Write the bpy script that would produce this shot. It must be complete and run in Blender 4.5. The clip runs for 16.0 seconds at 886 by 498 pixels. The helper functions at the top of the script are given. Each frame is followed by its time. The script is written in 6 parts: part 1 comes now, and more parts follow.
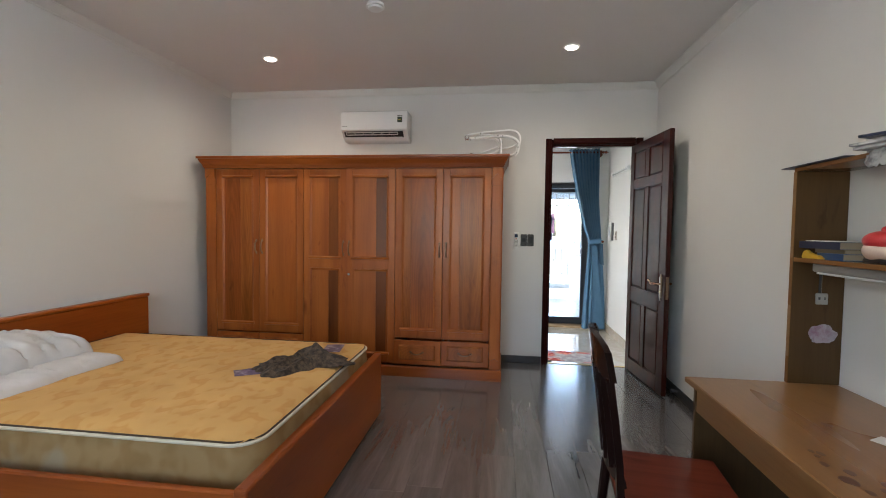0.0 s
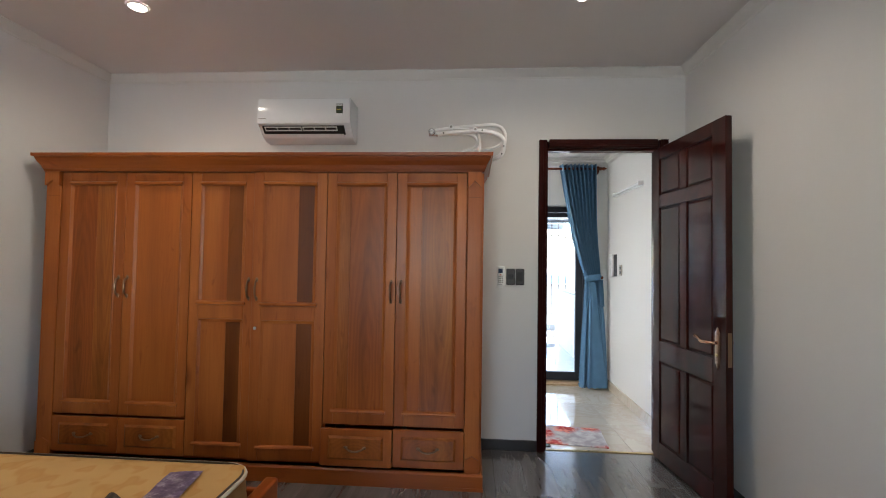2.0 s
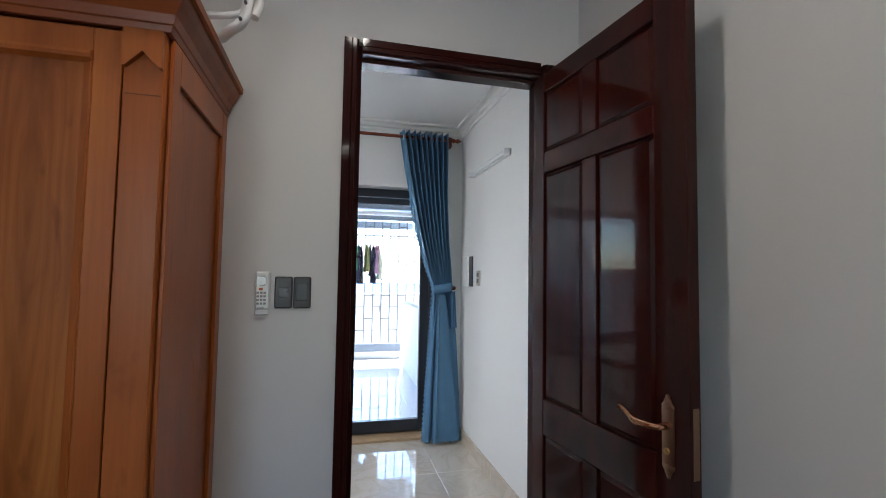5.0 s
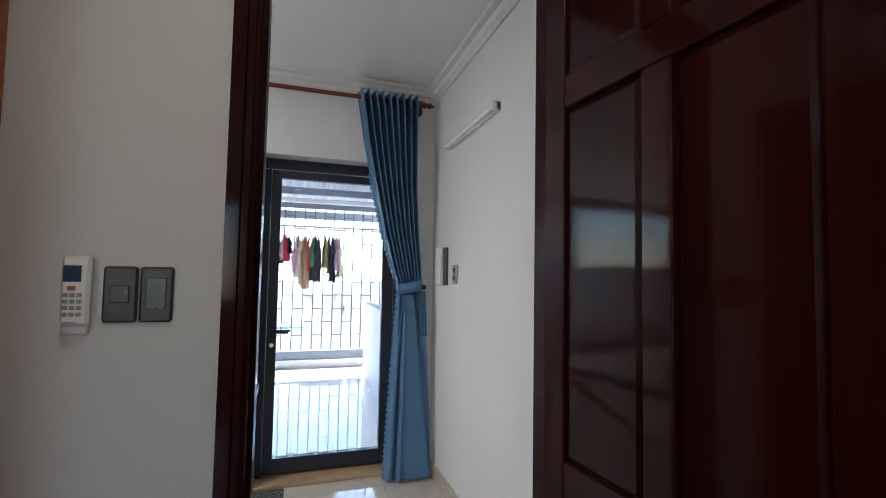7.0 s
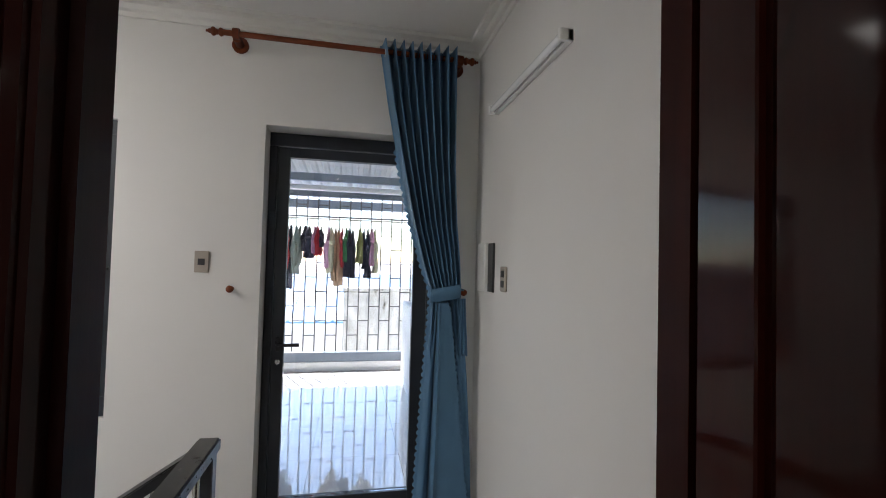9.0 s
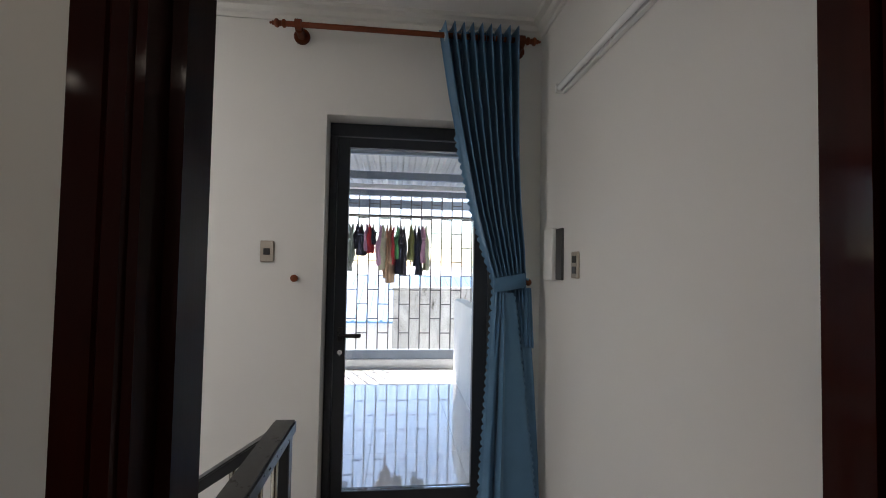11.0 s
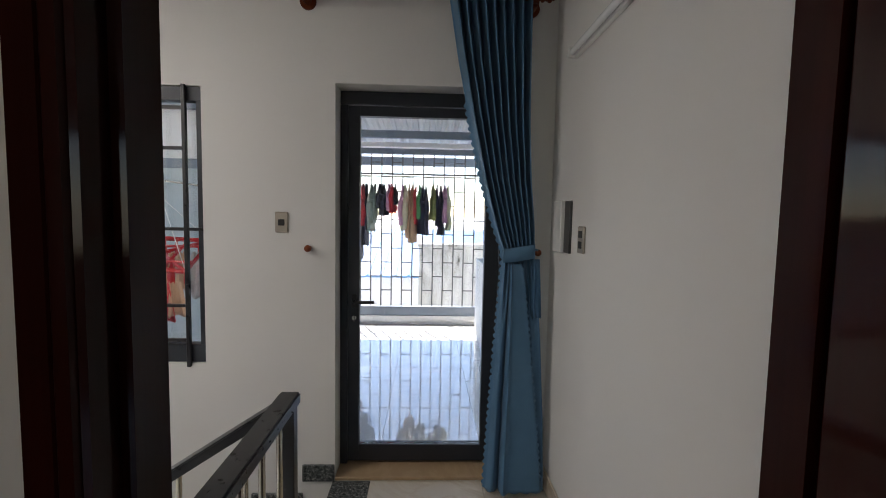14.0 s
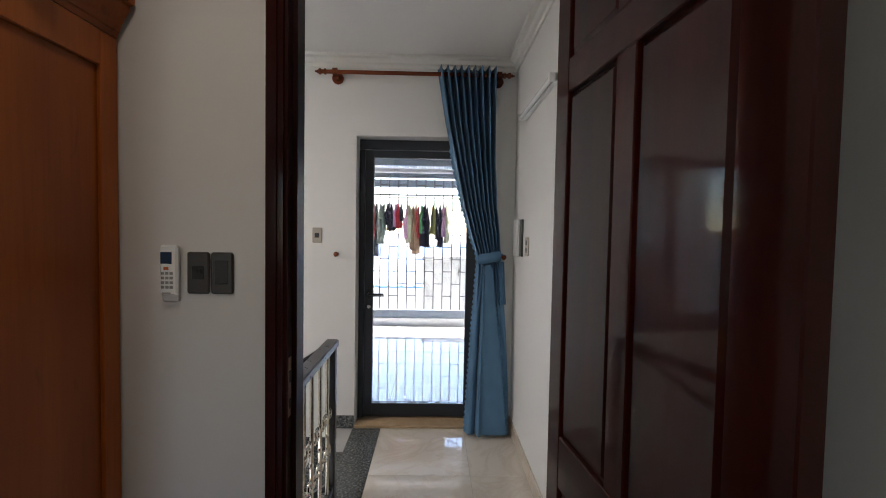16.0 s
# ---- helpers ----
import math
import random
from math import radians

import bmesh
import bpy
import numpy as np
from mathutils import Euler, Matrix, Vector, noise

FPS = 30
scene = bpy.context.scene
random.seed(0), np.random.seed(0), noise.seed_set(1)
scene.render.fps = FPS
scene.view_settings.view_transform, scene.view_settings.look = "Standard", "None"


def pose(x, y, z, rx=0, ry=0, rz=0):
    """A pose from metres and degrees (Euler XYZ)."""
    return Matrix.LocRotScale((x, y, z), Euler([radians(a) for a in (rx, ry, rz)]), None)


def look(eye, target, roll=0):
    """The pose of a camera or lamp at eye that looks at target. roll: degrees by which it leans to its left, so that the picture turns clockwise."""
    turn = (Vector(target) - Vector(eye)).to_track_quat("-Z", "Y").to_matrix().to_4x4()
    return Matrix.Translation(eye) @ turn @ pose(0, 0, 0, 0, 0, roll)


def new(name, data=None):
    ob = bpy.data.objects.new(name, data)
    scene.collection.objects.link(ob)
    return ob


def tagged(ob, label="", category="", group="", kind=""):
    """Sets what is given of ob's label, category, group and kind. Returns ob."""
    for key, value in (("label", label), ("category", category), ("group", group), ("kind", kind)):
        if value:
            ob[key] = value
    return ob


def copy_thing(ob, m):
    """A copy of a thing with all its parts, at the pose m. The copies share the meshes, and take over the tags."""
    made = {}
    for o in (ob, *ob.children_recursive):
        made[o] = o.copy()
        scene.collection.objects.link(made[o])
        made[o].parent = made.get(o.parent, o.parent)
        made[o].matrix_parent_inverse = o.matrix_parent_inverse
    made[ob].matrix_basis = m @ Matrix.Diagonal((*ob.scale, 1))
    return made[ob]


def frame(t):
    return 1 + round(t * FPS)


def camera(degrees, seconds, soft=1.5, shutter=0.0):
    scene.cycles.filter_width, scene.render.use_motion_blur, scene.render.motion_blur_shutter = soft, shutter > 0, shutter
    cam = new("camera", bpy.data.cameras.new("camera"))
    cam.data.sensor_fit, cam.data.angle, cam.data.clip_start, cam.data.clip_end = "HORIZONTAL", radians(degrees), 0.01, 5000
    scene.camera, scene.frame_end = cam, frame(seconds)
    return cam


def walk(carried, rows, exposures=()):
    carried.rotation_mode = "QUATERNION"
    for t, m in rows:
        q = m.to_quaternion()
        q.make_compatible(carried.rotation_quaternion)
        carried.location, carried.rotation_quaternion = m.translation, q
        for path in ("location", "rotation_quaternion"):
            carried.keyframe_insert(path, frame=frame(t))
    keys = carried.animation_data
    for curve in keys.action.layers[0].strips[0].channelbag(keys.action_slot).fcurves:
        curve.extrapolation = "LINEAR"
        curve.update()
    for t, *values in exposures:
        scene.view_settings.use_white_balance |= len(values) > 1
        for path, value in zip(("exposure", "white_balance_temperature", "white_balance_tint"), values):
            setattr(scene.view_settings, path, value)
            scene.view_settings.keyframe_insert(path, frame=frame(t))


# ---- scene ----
# ---------- camera ----------
cam = camera(89.6, 16.0, 1.0)
PATH = [
    (0, (0.01, 0.031, 1.389), (-0.246, 2.012, 1.302), 0.8),
    (0.5, (-0.058, 0.376, 1.413), (-0.288, 2.361, 1.342), 0.9),
    (1, (-0.137, 0.692, 1.413), (-0.357, 2.679, 1.382), 1.0),
    (1.5, (-0.109, 1.02, 1.381), (-0.287, 3.011, 1.408), 0.9),
    (2, (-0.041, 1.338, 1.383), (-0.175, 3.332, 1.448), 0.9),
    (2.5, (-0.064, 1.667, 1.398), (-0.078, 3.665, 1.474), 0.6),
    (3, (-0.026, 1.925, 1.385), (0.11, 3.919, 1.477), 0.5),
    (3.5, (0.105, 2.195, 1.382), (0.295, 4.184, 1.484), 0.7),
    (4, (0.179, 2.438, 1.361), (0.434, 4.418, 1.472), 0.9),
    (4.5, (0.281, 2.686, 1.347), (0.678, 4.642, 1.469), 1.1),
    (5, (0.423, 2.91, 1.376), (0.907, 4.847, 1.483), 0.9),
    (7.3, (0.668, 3.699, 1.35), (1.28, 5.6, 1.452), 1.1),
    (7.5, (0.698, 3.771, 1.38), (1.294, 5.678, 1.462), 1.3),
    (8, (0.682, 3.949, 1.392), (1.285, 5.855, 1.472), 1.4),
    (8.5, (0.723, 4.097, 1.375), (1.296, 6.011, 1.46), 1.4),
    (9, (0.83, 4.204, 1.408), (1.231, 6.162, 1.47), 1.5),
    (9.2, (0.822, 4.216, 1.404), (1.176, 6.18, 1.464), 1.5),
    (11.3, (0.742, 4.299, 1.327), (0.933, 6.289, 1.4), 1.0),
    (11.5, (0.752, 4.299, 1.337), (0.926, 6.29, 1.394), 1.0),
    (12, (0.798, 4.295, 1.336), (0.95, 6.288, 1.29), 1.1),
    (12.5, (0.851, 4.286, 1.351), (0.973, 6.279, 1.243), 1.0),
    (13, (0.875, 4.312, 1.389), (0.98, 6.305, 1.257), 1.0),
    (13.5, (0.86, 4.362, 1.428), (0.944, 6.355, 1.289), 1.1),
    (14, (0.855, 4.271, 1.431), (0.929, 6.264, 1.283), 1.1),
    (14.5, (0.838, 4.129, 1.433), (0.902, 6.122, 1.277), 1.1),
    (15, (0.791, 3.868, 1.433), (0.849, 5.861, 1.283), 1.1),
    (15.5, (0.848, 3.653, 1.443), (0.9, 5.648, 1.321), 1.1),
    (16, (0.938, 3.422, 1.425), (0.978, 5.42, 1.346), 1.0),
]
EXPOSURES = [(0, 3.32, 6500, 9), (2.0, 3.22, 6430, 10), (3.0, 3.13, 6300, 10), (5.0, 2.84, 5930, 10), (7.5, 2.42, 6350, 12.5), (9.0, 2.04, 6700, 12.5),
             (12.0, 1.68, 6880, 13.5), (14.5, 1.70, 6900, 13.5), (15.0, 1.96, 6900, 13.5), (16.0, 2.28, 6820, 14.5)]
walk(cam, [(t, look(eye, target, roll)) for t, eye, target, roll in PATH], EXPOSURES)

# ---------- light ----------
world = bpy.data.worlds.new("sky")
scene.world = world
world.use_nodes = True
wn = world.node_tree
sky = wn.nodes.new("ShaderNodeTexSky")
sky.sky_type = "NISHITA"
sky.sun_disc = False
sky.sun_elevation = radians(52)
sky.sun_rotation = radians(-23)
sky.air_density, sky.dust_density, sky.ozone_density = 1.0, 0.25, 1.8
wn.links.new(sky.outputs[0], wn.nodes["Background"].inputs[0])
wn.nodes["Background"].inputs[1].default_value = 0.15
sun_data = bpy.data.lights.new("sun", "SUN")
sun_data.energy, sun_data.angle, sun_data.color = 5.0, radians(0.6), (1.0, 0.96, 0.9)
sun = new("sun", sun_data)
sun.matrix_world = look((-5, 14, 16.6), (0, 2.0, 0))


def area(name, eye, target, w, h, watts, colour):
    d = bpy.data.lights.new(name, "AREA")
    d.shape, d.size, d.size_y, d.energy, d.color = "RECTANGLE", w, h, watts, colour
    ob = new(name, d)
    ob.matrix_world = look(eye, target)
    return ob


# added fill lamps, unseen: one in an assumed rear window, one over the stairwell
# stands in for daylight at the room's unseen rear end
area("bedroom_rear_fill", (-0.9, -1.12, 1.6), (-0.9, 3.0, 1.4), 1.05, 1.15, 2.4, (0.84, 0.93, 1.0))

# no known opening here: fill added to brighten the hall, tilted to its right wall
area("stair_fill", (-1.6, 5.26, 2.7), (-0.9, 5.26, 0), 0.5, 1.36, 8.4, (0.97, 0.97, 0.97))


def downlight_lamp(x, y):
    d = bpy.data.lights.new("downlight_lamp", "SPOT")
    d.energy, d.spot_size, d.spot_blend, d.shadow_soft_size, d.color = 4.0, radians(164), 1.0, 0.06, (1.0, 0.90, 0.77)
    ob = new("downlight_lamp", d)
    ob.matrix_world = look((x, y, 2.845), (x, y, 0))


# last two lamps are unseen, added behind in line with the first two
LAMPS = [(-2.03, 3.79), (0.545, 3.78), (-2.03, 1.1), (0.545, 1.1)]
for lx, ly in LAMPS:
    downlight_lamp(lx, ly)


# ---------- materials ----------
def material(name, colour, rough=0.5, metal=0.0, coat=0.0):
    m = bpy.data.materials.new(name)
    m.use_nodes = True
    b = m.node_tree.nodes["Principled BSDF"]
    b.inputs["Base Color"].default_value = (*colour, 1)
    b.inputs["Roughness"].default_value = rough
    b.inputs["Metallic"].default_value = metal
    b.inputs["Coat Weight"].default_value = coat
    return m


class Nodes:
    """Short hand for building a node tree."""

    def __init__(self, m):
        self.t = m.node_tree
        self.b = self.t.nodes["Principled BSDF"]

    def add(self, kind, **values):
        n = self.t.nodes.new(kind)
        for k, v in values.items():
            n.inputs[k.replace("_", " ")].default_value = v
        return n

    def link(self, a, b):
        self.t.links.new(a, b)

    def coords(self, scale=(1, 1, 1), spread=0.0):
        tc = self.add("ShaderNodeTexCoord")
        mp = self.add("ShaderNodeMapping")
        mp.inputs["Scale"].default_value = scale
        if spread:
            info = self.add("ShaderNodeObjectInfo")
            mul = self.add("ShaderNodeVectorMath")
            mul.operation = "MULTIPLY_ADD"
            mul.inputs[1].default_value = (spread, spread * 1.7, spread * 0.6)
            self.link(info.outputs["Random"], mul.inputs[0])
            self.link(tc.outputs["Object"], mul.inputs[2])
            self.link(mul.outputs[0], mp.inputs["Vector"])
        else:
            self.link(tc.outputs["Object"], mp.inputs["Vector"])
        return mp.outputs[0]

    def noise(self, vec, scale, detail=4.0, rough=0.55, distortion=0.0):
        n = self.add("ShaderNodeTexNoise")
        n.inputs["Scale"].default_value, n.inputs["Detail"].default_value = scale, detail
        n.inputs["Roughness"].default_value, n.inputs["Distortion"].default_value = rough, distortion
        self.link(vec, n.inputs["Vector"])
        return n.outputs["Fac"]

    def ramp(self, fac, stops):
        r = self.add("ShaderNodeValToRGB")
        e = r.color_ramp.elements
        while len(e) < len(stops):
            e.new(0.5)
        for el, (p, c) in zip(e, stops):
            el.position, el.color = p, (*c, 1)
        self.link(fac, r.inputs[0])
        return r.outputs[0]

    def mix(self, a, b, fac, mode="MIX"):
        n = self.add("ShaderNodeMix")
        n.data_type, n.blend_type = "RGBA", mode
        if isinstance(fac, float):
            n.inputs[0].default_value = fac
        else:
            self.link(fac, n.inputs[0])
        for sock, v in ((n.inputs[6], a), (n.inputs[7], b)):
            if isinstance(v, tuple):
                sock.default_value = (*v, 1)
            else:
                self.link(v, sock)
        return n.outputs[2]

    def colour(self, out):
        self.link(out, self.b.inputs["Base Color"])

    def rough(self, fac, lo, hi):
        r = self.add("ShaderNodeMapRange")
        r.inputs["To Min"].default_value, r.inputs["To Max"].default_value = lo, hi
        self.link(fac, r.inputs["Value"])
        self.link(r.outputs[0], self.b.inputs["Roughness"])

    def bump(self, fac, strength, distance=0.002):
        n = self.add("ShaderNodeBump")
        n.inputs["Strength"].default_value, n.inputs["Distance"].default_value = strength, distance
        self.link(fac, n.inputs["Height"])
        self.link(n.outputs[0], self.b.inputs["Normal"])


def wood(name, light, mid, dark, axis="z", rough=(0.3, 0.42), coat=0.06, spread=7.0, ring=1.0, knots=True, figure=0.3, arch=False):
    m = material(name, mid, coat=coat)
    k = Nodes(m)
    k.b.inputs["Coat Roughness"].default_value = 0.2
    k.b.inputs["Specular IOR Level"].default_value = 0.28

    def along(f):
        return {"x": (f, 1, 1), "y": (1, f, 1), "z": (1, 1, f)}[axis]

    long, mid_v, short = k.coords(along(0.045), spread), k.coords(along(0.16), spread), k.coords(along(0.35), spread)
    broad = k.noise(mid_v, 3.0 * ring, 2, 0.45, 0.8)
    c = k.ramp(broad, [(0.3, dark), (0.5, mid), (0.7, light)])
    # growth rings: arches where the board cuts them flat
    wv = k.add("ShaderNodeTexWave")
    wv.wave_type, wv.bands_direction = "BANDS", "X" if axis != "x" else "Y"
    wv.inputs["Scale"].default_value, wv.inputs["Distortion"].default_value = 1.8 * ring, 13.0
    wv.inputs["Detail"].default_value, wv.inputs["Detail Scale"].default_value = 1.5, 0.55
    k.link(mid_v, wv.inputs["Vector"])
    c = k.mix(c, k.ramp(wv.outputs["Fac"], [(0.0, (0.62, 0.55, 0.5)), (0.35, (0.98, 0.97, 0.96)), (1.0, (1.06, 1.06, 1.06))]), figure, "MULTIPLY")
    if arch:
        tc, info, off = k.add("ShaderNodeTexCoord"), k.add("ShaderNodeObjectInfo"), k.add("ShaderNodeVectorMath")
        off.operation = "MULTIPLY_ADD"
        off.inputs[1].default_value = (0.0, 0.0, 0.9)
        k.link(info.outputs["Random"], off.inputs[0])
        k.link(tc.outputs["Generated"], off.inputs[2])
        mp = k.add("ShaderNodeMapping")
        mp.inputs["Location"].default_value = (-0.15, 0.0, -0.19)
        mp.inputs["Scale"].default_value = (0.3, 0.0, 0.2)
        k.link(off.outputs[0], mp.inputs["Vector"])
        rg = k.add("ShaderNodeTexWave")
        rg.wave_type, rg.rings_direction = "RINGS", "Y"
        rg.inputs["Scale"].default_value, rg.inputs["Distortion"].default_value = 11.0, 7.0
        rg.inputs["Detail"].default_value, rg.inputs["Detail Scale"].default_value = 3.0, 1.6
        k.link(mp.outputs[0], rg.inputs["Vector"])
        c = k.mix(c, k.ramp(rg.outputs["Fac"], [(0.0, (0.74, 0.66, 0.58)), (0.4, (0.97, 0.96, 0.95)), (0.8, (1.0, 1.0, 1.0)), (1.0, (1.18, 1.24, 1.4))]), 0.42, "MULTIPLY")
    # fine pores and scattered short dark flecks
    fine = k.noise(long, 90.0, 3, 0.6)
    c = k.mix(c, k.ramp(fine, [(0.36, (0.82, 0.79, 0.76)), (0.58, (1.03, 1.03, 1.03))]), 0.45, "MULTIPLY")
    fleck = k.noise(short, 13.0, 3, 0.55, 0.6)
    c = k.mix(c, k.ramp(fleck, [(0.27, (0.55, 0.44, 0.38)), (0.36, (1, 1, 1))]), 0.55, "MULTIPLY")
    if knots:
        vo = k.add("ShaderNodeTexVoronoi")
        vo.inputs["Scale"].default_value = 2.3
        k.link(short, vo.inputs["Vector"])
        c = k.mix(c, k.ramp(vo.outputs["Distance"], [(0.025, (0.35, 0.2, 0.13)), (0.085, (1, 1, 1))]), 0.8, "MULTIPLY")
    k.colour(c)
    k.rough(broad, *rough)
    k.bump(fine, 0.12, 0.0008)
    return m


def plaster(name, colour, rough=0.75):
    m = material(name, colour, rough)
    k = Nodes(m)
    v = k.coords()
    big = k.noise(v, 1.3, 4)
    roll = k.noise(v, 140, 2, 0.6)
    soft = tuple(c * 0.94 for c in colour)
    k.colour(k.mix(soft, colour, big))
    k.bump(roll, 0.12, 0.0008)
    k.rough(big, rough - 0.1, rough + 0.08)
    return m


def lacquer(name, a, b, axis="z"):
    m = wood(name, b, tuple((p + q) / 2 for p, q in zip(a, b)), a, axis, (0.4, 0.5), 0.55, 5.0, 1.6, False)
    k = Nodes(m)
    k.b.inputs["Coat Weight"].default_value = 0.6
    k.b.inputs["Coat Roughness"].default_value = 0.075
    k.b.inputs["Coat IOR"].default_value = 1.46
    k.b.inputs["Specular IOR Level"].default_value = 0.05
    return m


def stone(name, dark, mid, light, scale, rough):
    m = material(name, mid, rough)
    k = Nodes(m)
    v = k.coords(spread=0.0)
    vo = k.add("ShaderNodeTexVoronoi")
    vo.inputs["Scale"].default_value = scale
    k.link(v, vo.inputs["Vector"])
    c = k.ramp(k.noise(v, scale * 0.8, 4, 0.7), [(0.35, dark), (0.52, mid), (0.68, light)])
    c = k.mix(c, k.ramp(vo.outputs["Color"], [(0.45, (0.6, 0.6, 0.6)), (0.9, (1.3, 1.3, 1.3))]), 0.6, "MULTIPLY")
    k.colour(c)
    return m


def marble(name, base, vein, rough):
    m = material(name, base, rough)
    k = Nodes(m)
    v = k.coords((1, 1, 1), 9.0)
    wv = k.noise(v, 2.2, 7, 0.62, 2.2)
    cloud = k.noise(v, 1.3, 3)
    c = k.ramp(wv, [(0.42, base), (0.5, vein), (0.56, base)])
    k.colour(k.mix(c, tuple(x * 0.86 for x in base), cloud))
    return m


def fabric(name, colour, rough=0.85, weave=600):
    m = material(name, colour, rough)
    k = Nodes(m)
    v = k.coords()
    k.colour(k.mix(tuple(c * 0.8 for c in colour), tuple(min(1, c * 1.12) for c in colour), k.noise(v, 9, 5)))
    k.b.inputs["Sheen Weight"].default_value = 0.08
    k.bump(k.noise(v, weave, 2), 0.25, 0.0006)
    return m


def metal(name, colour, rough=0.3, metallic=1.0):
    m = material(name, colour, rough, metallic)
    k = Nodes(m)
    v = k.coords()
    f = k.noise(v, 40, 3)
    k.rough(f, rough * 0.7, rough * 1.3)
    return m


WALL = plaster("wall_paint", (0.722, 0.708, 0.68))
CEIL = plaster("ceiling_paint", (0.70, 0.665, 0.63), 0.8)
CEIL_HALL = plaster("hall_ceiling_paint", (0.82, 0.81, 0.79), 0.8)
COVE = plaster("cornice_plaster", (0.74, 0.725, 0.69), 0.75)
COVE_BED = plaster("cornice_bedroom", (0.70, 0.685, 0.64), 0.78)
OUTWALL = plaster("outside_paint", (0.8, 0.8, 0.79))
W_MID = wood("ash_mid", (0.4290, 0.1234, 0.0227), (0.3524, 0.0909, 0.0151), (0.2809, 0.0652, 0.0103))
W_LIGHT = wood("ash_light", (0.4331, 0.1300, 0.0258), (0.3672, 0.0995, 0.0185), (0.3012, 0.0736, 0.0124))
W_DEEP = wood("ash_deep", (0.3688, 0.0988, 0.0159), (0.3044, 0.0748, 0.0111), (0.2430, 0.0549, 0.0084), ring=1.2, figure=0.45, arch=True)
W_DARK = wood("ash_dark", (0.2291, 0.0621, 0.0078), (0.1661, 0.0419, 0.0058), (0.1260, 0.0295, 0.0047))
W_FIG = wood("ash_figured", (0.3829, 0.1223, 0.0208), (0.3054, 0.0839, 0.0125), (0.2433, 0.0620, 0.0087), ring=1.4, figure=0.5, arch=True)
W_X = wood("ash_crosswise", (0.3797, 0.0999, 0.0133), (0.3038, 0.0712, 0.0089), (0.2278, 0.0479, 0.0056), "x")
W_BED = wood("bed_wood", (0.35, 0.086, 0.0125), (0.29, 0.065, 0.0088), (0.225, 0.045, 0.0065), "y")
W_BEDX = wood("bed_wood_long", (0.35, 0.086, 0.0125), (0.29, 0.065, 0.0088), (0.225, 0.045, 0.0065), "x")
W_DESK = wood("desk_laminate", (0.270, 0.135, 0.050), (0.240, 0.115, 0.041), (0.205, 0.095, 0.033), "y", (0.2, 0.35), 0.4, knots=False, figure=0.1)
# panel laminate darkened in its colour for the shade under desk and shelves
W_DESKZ_SHADED = wood("desk_panel_shaded", (0.098, 0.052, 0.02), (0.084, 0.044, 0.0165), (0.070, 0.036, 0.013), "z", knots=False, figure=0.15)
W_CHAIR = lacquer("chair_lacquer", (0.006, 0.002, 0.0015), (0.014, 0.004, 0.003))
W_SEAT = lacquer("seat_lacquer", (0.07, 0.013, 0.008), (0.14, 0.026, 0.013), "x")
MAHOG = lacquer("mahogany_lacquer", (0.019, 0.0024, 0.0012), (0.048, 0.0054, 0.0026))
MAHOG_JAMB = lacquer("mahogany_jamb", (0.014, 0.0019, 0.0012), (0.036, 0.0043, 0.0024))
Nodes(MAHOG_JAMB).b.inputs["Coat Weight"].default_value = 0.22
MAHOGX = lacquer("mahogany_crosswise", (0.021, 0.0028, 0.0018), (0.052, 0.0062, 0.0034), "x")
ROD = lacquer("rod_wood", (0.13, 0.03, 0.012), (0.24, 0.06, 0.022), "x")
BRONZE = metal("antique_bronze", (0.30, 0.18, 0.11), 0.32)
COPPER = metal("copper_plate", (0.55, 0.27, 0.15), 0.22)
BRASS = metal("brass", (0.55, 0.38, 0.16), 0.3)
CHROME = metal("chrome", (0.7, 0.7, 0.7), 0.12)
STEEL = metal("stainless_tube", (0.55, 0.52, 0.44), 0.18)
BLACK = metal("black_paint", (0.009, 0.009, 0.010), 0.3, 0.0)
ALU = metal("grey_aluminium", (0.019, 0.023, 0.031), 0.42, 0.0)
GREYSTEEL = metal("grey_painted_steel", (0.20, 0.24, 0.29), 0.45, 0.0)
BARSTEEL = metal("grille_bar_paint", (0.09, 0.088, 0.086), 0.5, 0.0)
SHEET = metal("zinc_sheet", (0.55, 0.56, 0.57), 0.4, 0.2)
PLASTIC = material("white_plastic", (0.78, 0.78, 0.76), 0.32)
ACWHITE = material("ac_white", (0.8, 0.8, 0.79), 0.14)
DARKPL = material("dark_plastic", (0.045, 0.044, 0.046), 0.35)
DARKSLOT = material("dark_slot", (0.01, 0.01, 0.01), 0.6)
GREYPL = material("grey_plastic", (0.30, 0.29, 0.27), 0.4)
SWITCH = metal("switch_grey", (0.042, 0.037, 0.036), 0.4, 0.0)
SWITCHB = metal("switch_bronze", (0.42, 0.37, 0.31), 0.4, 0.3)
TUBEGLASS = material("tube_diffuser", (0.85, 0.86, 0.86), 0.25)
WHITETUBE = material("white_enamel", (0.78, 0.77, 0.75), 0.28)
CURTAIN = fabric("blue_curtain", (0.07, 0.172, 0.285), 0.6, 500)
LINEN = fabric("white_linen", (0.60, 0.57, 0.545))
GRANITE = stone("dark_granite", (0.03, 0.034, 0.035), (0.10, 0.11, 0.108), (0.33, 0.33, 0.32), 95, 0.22)
TILE = marble("cream_marble_tile", (0.70, 0.64, 0.55), (0.58, 0.49, 0.38), 0.06)
Nodes(TILE).b.inputs["Coat Weight"].default_value = 1.0
Nodes(TILE).b.inputs["Coat Roughness"].default_value = 0.03
Nodes(TILE).b.inputs["Coat IOR"].default_value = 1.6
SKIRTTILE = marble("cream_skirting_tile", (0.66, 0.58, 0.48), (0.5, 0.38, 0.26), 0.15)
